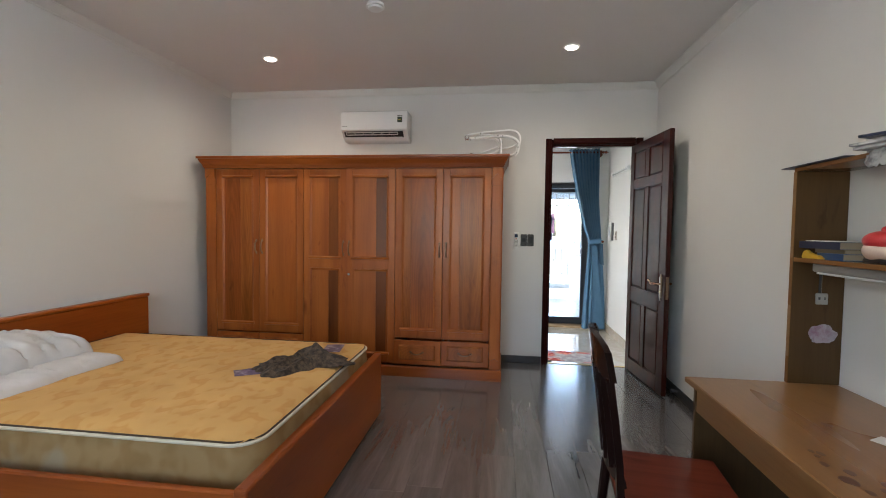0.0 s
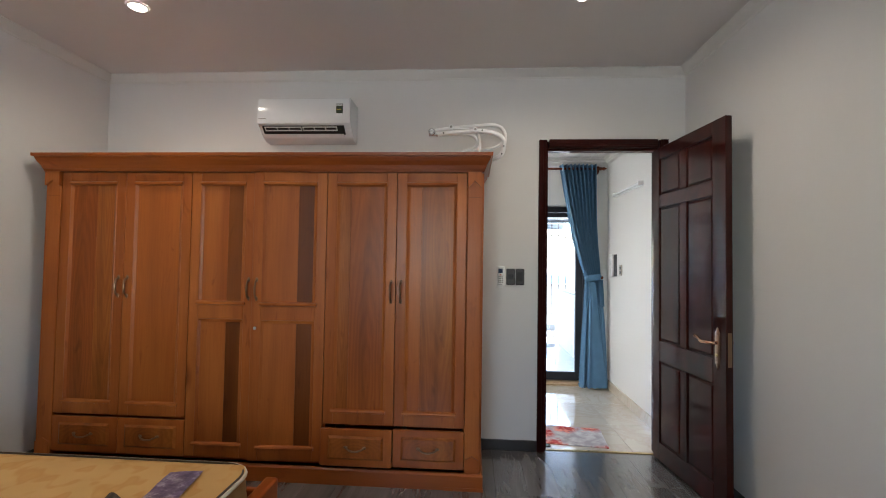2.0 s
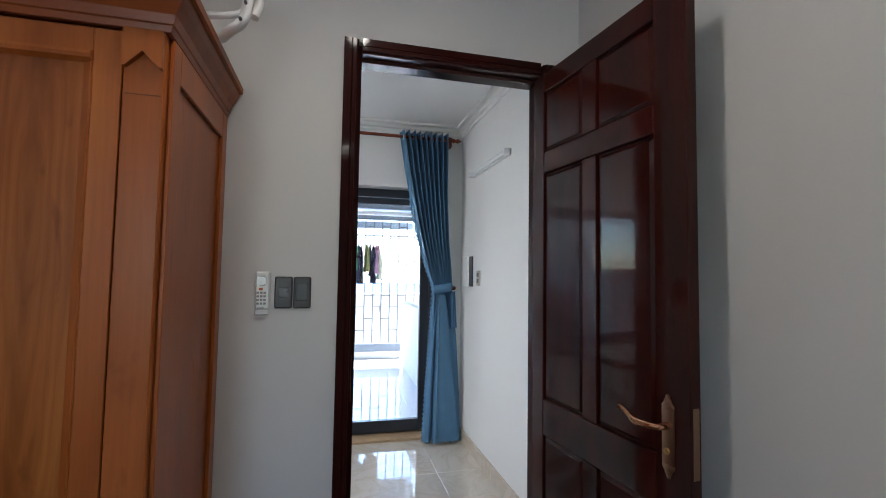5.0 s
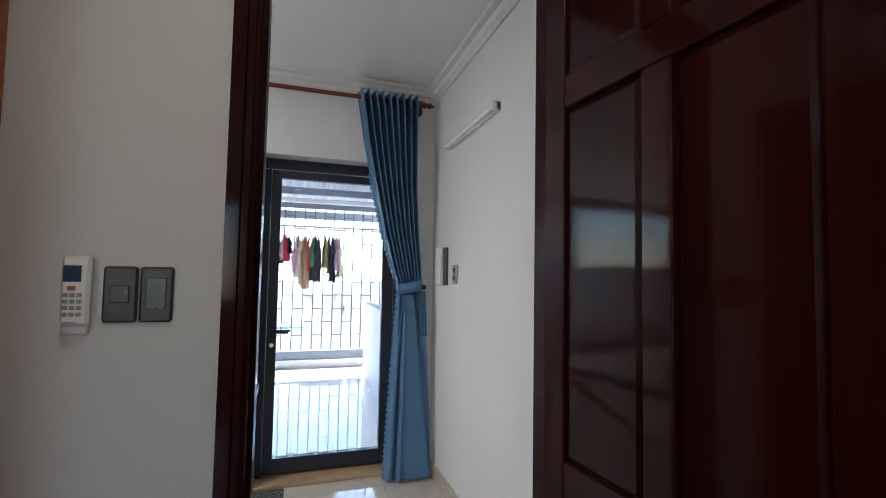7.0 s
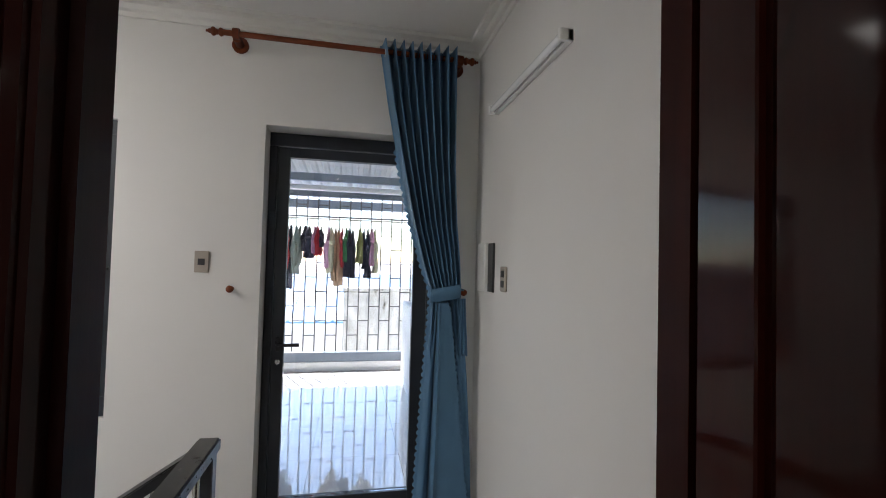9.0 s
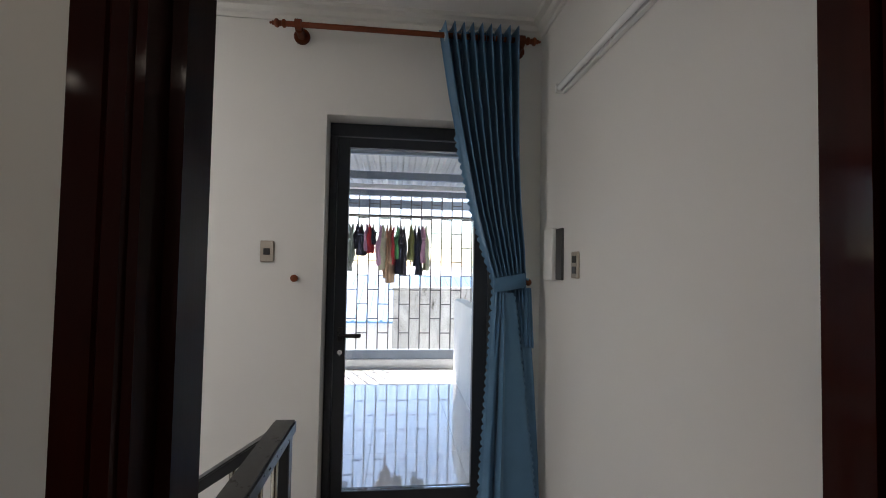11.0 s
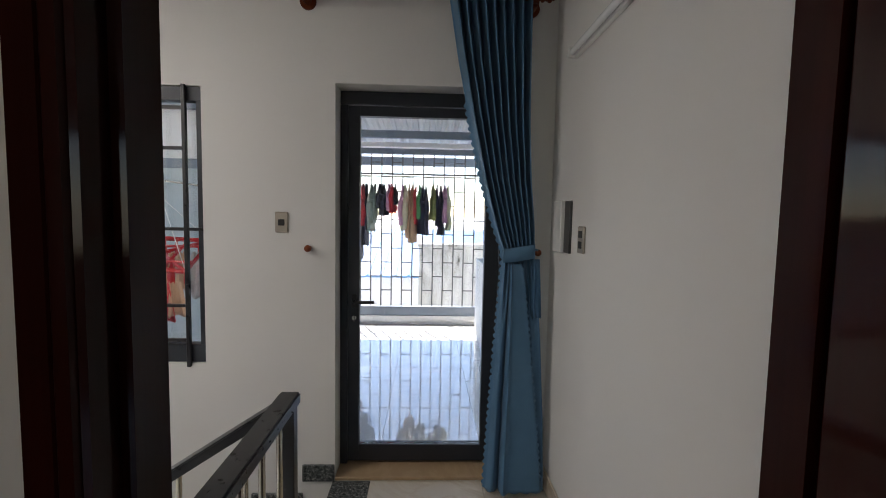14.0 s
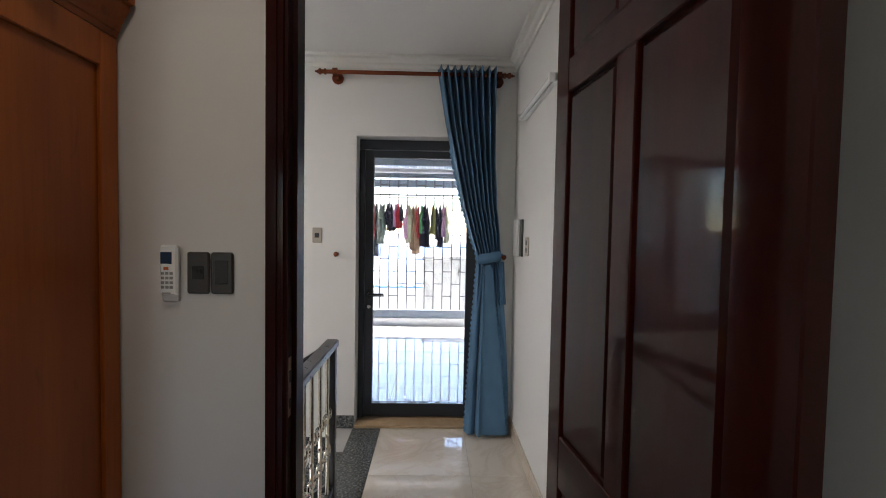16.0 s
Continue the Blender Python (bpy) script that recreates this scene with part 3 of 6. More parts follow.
part("lock_cylinder", bm, CHROME, sash, "chrome key cylinder", True)
solid("door_sill", boxes((DX0, DX1, EY - 0.004, EY + 0.2, 0.001, 0.021), bevel=0.003), SILLTILE, "ochre stone door sill", "sill", "structure")

# stair window with its grille
wi = thing("window_1", (-0.8, 6.62, WZ0), "black framed stair window with a flat-bar grille", "window", kind="structure")
bm = boxes((WX0, WX1 - 0.003, 6.60, 6.66, WZ1 - 0.072, WZ1 - 0.003), (WX0, WX1 - 0.003, 6.60, 6.66, WZ0 + 0.003, WZ0 + 0.095),
           (WX1 - 0.03, WX1 - 0.003, 6.60, 6.66, WZ0 + 0.095, WZ1 - 0.072), (WX0, WX0 + 0.05, 6.60, 6.66, WZ0 + 0.095, WZ1 - 0.072), bevel=0.002)
part("window_frame", bm, ALU, wi)
p = part("pane", boxes((WX0 + 0.05, WX1 - 0.03, 6.634, 6.639, WZ0 + 0.095, WZ1 - 0.072)), GLASS, wi)
p.visible_shadow = False
GX = [-0.366 - 0.131 * i for i in range(15)]
for i, gx in enumerate(GX):
    part("grille_bar", boxes((gx - 0.0095, gx + 0.0095, 6.575, 6.598, WZ0 - 0.018 if i == 0 else 0.74, WZ1 + 0.004 if i == 0 else 1.95), bevel=0.002), BLACK, wi)
cols = [(GX[i + 1] + 0.0095, GX[i] - 0.0095) for i in range(len(GX) - 1)]
for z in (0.765, 1.945):
    part("grille_rail", boxes((GX[-1], GX[0] - 0.0095, 6.578, 6.596, z - 0.008, z + 0.008)), BLACK, wi)
part("grille_rail", boxes((GX[0] + 0.0095, WX1 - 0.004, 6.578, 6.596, 1.331, 1.347)), BLACK, wi)
for i, (a, b) in enumerate(cols):
    for z in ((0.945, 1.339, 1.745) if i % 2 == 0 else (1.138, 1.553)):
        part("grille_rail", boxes((a, b, 6.578, 6.596, z - 0.008, z + 0.008)), BLACK, wi)

part("sash_stile", boxes((-0.76, -0.70, 6.642, 6.664, WZ0 + 0.096, WZ1 - 0.073), bevel=0.002), ALU, wi)
part("sash_lock", boxes((-0.705, -0.675, 6.615, 6.633, 1.305, 1.37), bevel=0.006), BLACK, wi, "black sliding sash lock")

# assumed bedroom window, unseen behind the start, added round the fill lamp
w2 = thing("window_2", (-0.9, FY - 0.1, 0.85), "assumed two-part bedroom window with an aluminium frame, out of view", "window", kind="structure")
for row in ((-1.6, -0.2, FY - 0.18, FY - 0.13, 0.85, 0.91), (-1.6, -0.2, FY - 0.18, FY - 0.13, 2.29, 2.35), (-1.6, -1.54, FY - 0.18, FY - 0.13, 0.91, 2.29), (-0.26, -0.2, FY - 0.18, FY - 0.13, 0.91, 2.29), (-0.93, -0.87, FY - 0.18, FY - 0.13, 0.91, 2.29)):
    part("window_frame", boxes(row), ALU, w2)

# stairs: a flight going down along the end wall, granite treads
st = thing("staircase", (0.0, 6.1, -1.0), "dark granite staircase going down from the landing", "stairs", kind="structure")
part("nosing", boxes((0.372, 0.572, HY + 0.003, EY - 0.001, -0.028, 0.001), bevel=0.004), GRANITE, st, "speckled dark granite landing edge")
for i in range(10):
    x1 = 0.39 - 0.27 * i
    z = -0.175 * (i + 1)
    part("tread", boxes((x1 - 0.29, x1, 5.63, EY - 0.001, z - 0.03, z), bevel=0.004), GRANITE, st)
    part("riser", boxes((x1 - 0.012, x1, 5.64, EY - 0.001, z + 0.0005, z + 0.1445)), GRANITE, st)
part("wall_skirting", boxes((0.213, 0.382, EY - 0.014, EY, 0.0015, 0.093), bevel=0.003), GRANITE, st)
for i in range(5):
    x1 = 0.213 - 0.27 * i
    z = -0.175 * (i + 1)
    part("wall_skirting", boxes((x1 - 0.2695, x1, EY - 0.014, EY, z + 0.001, z + 0.11), bevel=0.003), GRANITE, st)

# railing
ra = thing("stair_railing", (0.448, 5.6, 0), "black steel stair railing with scrolled stainless balusters", "railing")
part("post", boxes((0.425, 0.465, 5.585, 5.625, 0.0015, 0.85), bevel=0.003), BLACK, ra)
bm = bmesh.new()
prism(bm, [(4.856, 0.845), (5.628, 0.845), (5.628, 0.882), (4.856, 0.882)], 0.412, 0.474, "x")
bmesh.ops.bevel(bm, geom=list(bm.edges), offset=0.005, segments=2, affect="EDGES")
part("handrail", bm, BLACK, ra)
bm = bmesh.new()
SL = 0.655
prism(bm, [(0.44, 0.84), (0.44, 0.878), (-1.8, 0.878 - 2.24 * SL), (-1.8, 0.84 - 2.24 * SL)], 5.578, 5.635, "y")
bmesh.ops.bevel(bm, geom=list(bm.edges), offset=0.004, segments=2, affect="EDGES")
part("handrail", bm, BLACK, ra)
part("bottom_rail", boxes((0.432, 0.46, 4.856, 5.584, 0.13, 0.16), bevel=0.002), BLACK, ra)
bm = bmesh.new()
prism(bm, [(0.424, 0.13), (0.424, 0.16), (-1.8, 0.16 - 2.224 * SL), (-1.8, 0.13 - 2.224 * SL)], 5.592, 5.62, "y")
part("bottom_rail", bm, BLACK, ra)


def scroll_points(flip, up, x, y, z):
    """Half of an S scroll in the yz plane of the railing."""
    out = []
    for i in range(15):
        a = radians(i * 28)
        r = 0.036 - 0.0019 * i
        out.append((x, y + flip * (0.036 - r * math.cos(a)), z + up * (r * math.sin(a))))
    return out[::-1]


for j in range(5):
    y = 5.51 - 0.135 * j
    bm = bmesh.new()
    tube(bm, [(0.446, y, 0.16), (0.446, y, 0.845)], 0.009, 10)
    bar = part("baluster", bm, STEEL, ra, "", True)
    bm = bmesh.new()
    for flip in (-1, 1):
        lowz, topz = 0.37, 0.53
        tube(bm, scroll_points(flip, 1, 0.446, y + flip * 0.008, topz) + scroll_points(-flip, -1, 0.446, y + flip * 0.008, lowz)[::-1], 0.0065, 7)
    ball(bm, (0.446, y, 0.45), 0.018, (0.6, 1, 1), 10, 8)
    part("scroll", bm, STEEL, bar, "polished scroll ornament", True)
for j in range(9):
    x = 0.31 - 0.2 * j
    dz = -(0.44 - x) * SL
    bm = bmesh.new()
    tube(bm, [(x, 5.606, 0.15 + dz), (x, 5.606, 0.85 + dz)], 0.009, 10)
    part("baluster", bm, STEEL, ra, "", True)

# outside: balcony, grille, awning, neighbours
solid("balcony_slab", boxes((-3.4, 1.95, EY + 0.2, 10.05, -0.2, 0.036)), GREYPL, "concrete balcony slab under white tiles", "floor", "structure")
solid("balcony_kerb", boxes((-3.4, 1.95, 9.9, 10.05, 0.037, 0.15)), BALTILE, "white tiled upstand at the balcony edge", "kerb", "structure")
solid("wall_balcony_end", boxes((-3.4, -3.25, EY + 0.2, 9.9, 0.037, 1.5)), OUTWALL, "white parapet closing the far balcony end", "wall", "structure")
solid("wall_balcony_west", boxes((-2.95, -0.95, 8.6, 8.75, 0.037, 2.9)), OUTWALL, "white painted outside wall with a door", "wall", "structure")
solid("wall_balcony_east", boxes((1.8, 1.95, EY + 0.2, 9.9, 0.037, 2.7)), OUTWALL, "white painted side wall of the balcony", "wall", "structure")
solid("parapet", boxes((1.43, 1.55, 7.9, 9.4, 0.037, 0.95), bevel=0.01), OUTWALL, "low white rendered parapet on the balcony", "parapet", "structure")
bm = boxes((-1.75, -1.69, 8.575, 8.6, 0.038, 1.92), (-1.08, -1.02, 8.575, 8.6, 0.038, 1.92), (-1.69, -1.08, 8.575, 8.6, 1.83, 1.92), (-1.69, -1.08, 8.575, 8.6, 0.038, 0.12), bevel=0.002)
d3 = thing("door_3", (-1.4, 8.59, 0.038), "grey aluminium door with a frosted pane on the balcony", "door", kind="structure")
part("door_frame", bm, GREYSTEEL, d3)
part("pane", boxes((-1.69, -1.08, 8.585, 8.592, 0.12, 1.83)), metal("frosted_pane", (0.45, 0.52, 0.54), 0.3, 0.0), d3)

gr = thing("window_grille", (0.9, 9.97, 0.15), "grey steel bar grille on the balcony edge", "grille", kind="structure")
part("base_rail", boxes((-3.3, 1.79, 9.92, 10.02, 0.151, 0.265), bevel=0.004), GREYSTEEL, gr)
NB, SP = 26, 0.131
XB = [1.72 - SP * i for i in range(NB)]
gbar = mesh_of("bar", boxes((-0.0075, 0.0075, -0.0075, 0.0075, 0.265, 2.25)), BARSTEEL)
for x in XB:
    o = new("bar", gbar)
    o.parent = gr
    o.matrix_parent_inverse = Matrix.Translation(-gr.location)
    o.location = (x, 9.97, 0)
cross = mesh_of("cross_bar", boxes((0.0077, SP - 0.0077, -0.0065, 0.0065, -0.0065, 0.0065)), BARSTEEL)
for i, x in enumerate(XB[1:]):
    for k in range(5):
        z = 0.47 + 0.36 * k + (0.18 if i % 2 else 0)
        if z > 2.1:
            continue
        o = new("cross_bar", cross)
        o.parent = gr
        o.matrix_parent_inverse = Matrix.Translation(-gr.location)
        o.location = (x, 9.97, z)
part("top_rail", boxes((-3.3, 1.79, 9.955, 9.985, 1.935, 1.955)), BARSTEEL, gr)

aw = thing("awning", (0.0, 8.5, 2.3), "corrugated zinc awning on grey steel purlins over the balcony", "awning", kind="structure")
bm = bmesh.new()
rows = []
NX = 260
for i in range(NX + 1):
    x = -3.4 + 5.3 * i / NX
    h = 0.022 * (1 if (i // 3) % 2 else 0)
    rows.append([bm.verts.new((x, y, z + h)) for y, z in ((EY + 0.2, 2.52), (10.0, 2.33), (10.75, 2.285))])
for a, b in zip(rows, rows[1:]):
    for j in range(2):
        bm.faces.new((a[j], b[j], b[j + 1], a[j + 1]))
part("roof_sheet", bm, SHEET, aw)
for y, z0, z1 in ((7.6, 2.40, 2.46), (8.45, 2.345, 2.405), (9.25, 2.265, 2.35)):
    part("purlin", boxes((-3.4, 1.8, y - 0.025, y + 0.025, z0, z1), bevel=0.003), GREYSTEEL, aw)
part("beam", boxes((-3.4, 1.8, 9.93, 9.99, 2.19, 2.285), bevel=0.004), GREYSTEEL, aw)
part("beam", boxes((-3.4, 1.8, 10.6, 10.65, 2.12, 2.24), bevel=0.004), GREYSTEEL, aw)
part("gutter", boxes((-3.4, 1.8, 9.72, 9.8, 2.24, 2.30), bevel=0.01), PLASTIC, aw)

solid("ground", boxes((-2000, 2000, -60, 3000, -7.2, -7.0)), OUTWALL, "pale sunlit ground far below", "ground", "structure")
solid("neighbour_wall", boxes((0.72, 4.6, 12.4, 12.7, -7, 0.86), (0.70, 4.62, 12.36, 12.74, 0.86, 0.92), bevel=0.01), STAINED, "weather-stained white concrete wall next door", "wall", "structure")
nb = thing("neighbour_house", (-2, 17, -7), "low neighbour house with a pale blue metal roof", "house")
part("wall", boxes((-9, 8, 14.5, 22, -7, 0.2)), OUTWALL, nb)
BLUEROOF = metal("pale_blue_sheet", (0.13, 0.30, 0.52), 0.4, 0.0)
bm = bmesh.new()
for i in range(60):
    x = -9.4 + 0.3 * i
    prism(bm, [(14.0, 0.1), (18, 1.0), (18, 0.96), (14.0, 0.06)], x, x + 0.24, "x")
    prism(bm, [(14.0, 0.13), (18, 1.03), (18, 0.97), (14.0, 0.07)], x + 0.24, x + 0.3, "x")
part("roof", bm, BLUEROOF, nb)


# ---------- bedroom things ----------
def wardrobe():
    wr = thing("wardrobe", (-1.43, 4.43, 0), "six-door ash wardrobe in warm orange-brown with drawers below", "wardrobe")
    x0, x1, yf, yb = -2.89, 0.012, 4.125, 4.735
    for row in ((x0, x0 + 0.02, yf + 0.021, yb, 0.1, 1.98), (x1 - 0.02, x1, yf + 0.021, yb, 0.1, 1.98), (x0 + 0.02, x1 - 0.02, yb - 0.012, yb, 0.1, 1.98),
               (x0 + 0.02, x1 - 0.02, yf + 0.03, yb - 0.012, 0.1, 0.12), (x0 + 0.02, x1 - 0.02, yf + 0.03, yb - 0.012, 1.96, 1.98),
               (-1.887, -1.867, yf + 0.03, yb - 0.012, 0.12, 1.96), (-0.984, -0.964, yf + 0.03, yb - 0.012, 0.12, 1.96),
               (x0 + 0.02, -1.887, yf + 0.03, yb - 0.012, 0.355, 0.372), (-0.964, x1 - 0.02, yf + 0.03, yb - 0.012, 0.355, 0.372)):
        part("board", boxes(row), W_MID, wr)
    # side panel towards the doorway
    for row in ((x1, x1 + 0.012, yf + 0.022, 4.2, 0.1, 1.955), (x1, x1 + 0.012, 4.67, yb, 0.1, 1.955), (x1, x1 + 0.012, 4.2, 4.67, 0.1, 0.2), (x1, x1 + 0.012, 4.2, 4.67, 1.86, 1.955)):
        part("side_frame", boxes(row, bevel=0.002), W_MID, wr)
    prof = [(0, 1.957), (0.012, 1.957), (0.016, 1.972), (0.02, 1.975), (0.026, 1.996), (0.042, 2.022), (0.05, 2.04), (0.05, 2.048), (0.062, 2.05), (0.064, 2.07), (0, 2.07)]
    part("crown", sweep(bmesh.new(), [(x0, yb, -1, 0), (x0, yf, -1, -1), (x1, yf, 1, -1), (x1, yb, 1, 0)], prof), W_X, wr, "stepped crown moulding")
    part("top_board", boxes((x0 + 0.001, x1 - 0.001, yf + 0.001, yb, 2.03, 2.062)), W_X, wr)
    bm = sweep(bmesh.new(), [(x0, yb, -1, 0), (x0, yf, -1, -1), (x1, yf, 1, -1), (x1, yb, 1, 0)], [(0, 0.0), (0.024, 0.0), (0.024, 0.088), (0.016, 0.1), (0, 0.1)])
    part("plinth", bm, W_X, wr, "moulded plinth")
    part("foot", boxes((-0.2, 0.04, yf - 0.03, yf - 0.0245, 0.0, 0.02), bevel=0.001), W_X, wr)
    for a, b in ((x0, -2.785), (-0.078, x1)):
        p = part("pilaster", boxes((a, b, yf - 0.004, yf + 0.02, 0.101, 1.956), bevel=0.003), W_LIGHT, wr)
        c = (a + b) / 2
        bm = bmesh.new()
        prism(bm, [(a + 0.002, 1.955), (a + 0.002, 1.862), (a + 0.008, 1.862), (c, 1.9), (b - 0.008, 1.862), (b - 0.002, 1.862), (b - 0.002, 1.955)], yf - 0.02, yf - 0.004, "y")
        part("ornament", bm, W_LIGHT, p, "carved capital with a triangular notch")
        bm = bmesh.new()
        prism(bm, [(a + 0.004, 0.101), (b - 0.004, 0.101), (b - 0.004, 0.18), (c, 0.205), (a + 0.004, 0.18)], yf - 0.014, yf - 0.004, "y")
        part("ornament", bm, W_LIGHT, p, "carved foot block")
        # nothing is cut in: a darker strip puts the groove's shade on the face
        part("groove", boxes((a + 0.006, b - 0.006, yf - 0.0046, yf - 0.0036, 1.796, 1.799)), W_DARK, p)

    def rail_lip(bm, a, b, z, up):
        prism(bm, [(yf - 0.001, z - up * 0.006), (yf - 0.012, z - up * 0.002), (yf - 0.014, z + up * 0.006), (yf - 0.011, z + up * 0.014), (yf + 0.008, z + up * 0.022), (yf + 0.008, z)], a, b, "x")

    def handle(bm, x, zc):
        tube(bm, [(x, yf, zc + 0.058), (x, yf - 0.02, zc + 0.052), (x, yf - 0.03, zc + 0.02), (x, yf - 0.03, zc - 0.02), (x, yf - 0.02, zc - 0.052), (x, yf, zc - 0.058)],
             [0.006, 0.005, 0.006, 0.007, 0.007, 0.006, 0.005, 0.006], 8, 2)
        for s in (1, -1):
            ball(bm, (x, yf - 0.002, zc + s * 0.06), 0.012, (0.8, 0.4, 1.3), 10, 6)

    def door(a, b, z0, z1, hx, boards, mids=(), turn=0.0, hinge=None):
        """boards: a tone and a share of the panel's width, from one side to the other."""
        m = Matrix.Identity(4)
        if turn:
            m = pose(hinge, yf, 0, 0, 0, turn) @ pose(-hinge, -yf, 0)
        g = 0.0018
        a, b = a + g, b - g
        st = 0.062
        d = part("door", turned(boxes((a, b, yf + 0.0165, yf + 0.02, z0, z1)), m), W_MID, wr)
        for sa in (a, b - st):
            part("stile", turned(boxes((sa, sa + st - 0.0004, yf, yf + 0.0163, z0, z1), bevel=0.002), m), W_LIGHT, d)
        bars = [(z0, z0 + 0.075, 1), (z1 - 0.065, z1, -1)] + [(za, zb, 1) for za, zb in mids]
        for za, zb, up in bars:
            bm = bmesh.new()
            box(bm, a + st, b - st, yf, yf + 0.02, za, zb, 0.002)
            ext = 0.012 if up > 0 else 0.0
            rail_lip(bm, a + st - ext, b - st + ext, zb if up > 0 else za, up)
            part("rail", turned(bm, m), W_LIGHT, d)
        spans = []
        lo = z0 + 0.076
        for za, zb in mids:
            spans.append((lo, za - 0.001))
            lo = zb + 0.001
        spans.append((lo, z1 - 0.066))
        for za, zb in spans:
            x = a + st + 0.0005
            full = b - a - 2 * st - 0.001
            for tone, share in boards:
                part("panel_board", turned(boxes((x, x + full * share - 0.0006, yf + 0.006, yf + 0.016, za, zb), bevel=0.0004), m), tone, d)
                x += full * share
            # sloped bead between the frame and the panel
            lo_x, hi_x = a + st - 0.0002, b - st - 0.0002
            bm = bmesh.new()
            rings = []
            for inset, y in ((0.0, yf + 0.0155), (0.0, yf + 0.001), (0.004, yf - 0.001), (0.008, yf + 0.001), (0.02, yf + 0.0057), (0.02, yf + 0.0155)):
                rings.append([bm.verts.new(p) for p in ((lo_x + inset, y, za + inset), (hi_x - inset, y, za + inset), (hi_x - inset, y, zb - inset), (lo_x + inset, y, zb - inset))])
            for r1, r2 in zip(rings, rings[1:]):
                for k in range(4):
                    bm.faces.new((r1[k], r1[(k + 1) % 4], r2[(k + 1) % 4], r2[k]))
            part("bead", turned(bm, m), W_LIGHT, d)
        bm = bmesh.new()
        handle(bm, hx, 1.2)
        part("handle", turned(bm, m), BRONZE, d, "aged bronze bow handle", True)
        return d

    def drawer(a, b, out=0.0):
        g = 0.002
        a, b = a + g, b - g
        y = yf - 0.004 - out
        bm = boxes((a, b, y, y + 0.02, 0.122, 0.35), bevel=0.003)
        d = part("drawer", bm, W_MID, wr)
        bm = bmesh.new()
        i0, i1, z0, z1 = a + 0.05, b - 0.05, 0.165, 0.31
        o = [bm.verts.new(p) for p in ((i0, y - 0.0005, z0), (i1, y - 0.0005, z0), (i1, y - 0.0005, z1), (i0, y - 0.0005, z1))]
        n = [bm.verts.new(p) for p in ((i0 + 0.014, y - 0.011, z0 + 0.014), (i1 - 0.014, y - 0.011, z0 + 0.014), (i1 - 0.014, y - 0.011, z1 - 0.014), (i0 + 0.014, y - 0.011, z1 - 0.014))]
        for i in range(4):
            bm.faces.new((o[i], o[(i + 1) % 4], n[(i + 1) % 4], n[i]))
        bm.faces.new(n)
        part("field", bm, W_FIG, d)
        c = (a + b) / 2
        bm = bmesh.new()
        tube(bm, [(c - 0.055, y - 0.008, 0.243), (c - 0.05, y - 0.026, 0.24), (c - 0.02, y - 0.034, 0.228), (c + 0.02, y - 0.034, 0.228), (c + 0.05, y - 0.026, 0.24), (c + 0.055, y - 0.008, 0.243)], 0.0055, 8, 2)
        for s in (-1, 1):
            ball(bm, (c + s * 0.058, y - 0.01, 0.244), 0.012, (1.2, 0.4, 0.8), 10, 6)
        part("handle", bm, BRONZE, d, "aged bronze drawer pull", True)
        if out:
            part("tray", boxes((a + 0.02, a + 0.03, y + 0.021, yf + 0.4, 0.13, 0.28), (b - 0.03, b - 0.02, y + 0.021, yf + 0.4, 0.13, 0.28), (a + 0.03, b - 0.03, y + 0.021, yf + 0.4, 0.13, 0.138)), W_DARK, d)

    door(-2.782, -2.33, 0.365, 1.952, -2.36, [(W_DEEP, 0.58), (W_FIG, 0.42)])
    door(-2.33, -1.877, 0.365, 1.952, -2.30, [(W_MID, 1.0)])
    door(-1.877, -1.447, 0.125, 1.952, -1.477, [(W_LIGHT, 0.62), (W_DARK, 0.38)], [(1.005, 1.1)])
    door(-1.447, -0.974, 0.125, 1.952, -1.414, [(W_LIGHT, 0.66), (W_DARK, 0.34)], [(1.005, 1.1)], 3.0, -0.974)
    door(-0.974, -0.523, 0.365, 1.952, -0.553, [(W_FIG, 0.28), (W_DEEP, 0.72)])
    door(-0.523, -0.08, 0.365, 1.952, -0.49, [(W_MID, 0.3), (W_FIG, 0.7)])
    bm = bmesh.new()
    cyl(bm, (-1.412, yf - 0.03, 0.955), 0.011, 0.014, "y", 14)
    part("lock", bm, CHROME, wr, "small chrome cylinder lock", True)
    drawer(-2.782, -2.33)
    drawer(-2.33, -1.877)
    drawer(-0.974, -0.523, 0.035)
    drawer(-0.523, -0.08, 0.012)


wardrobe()


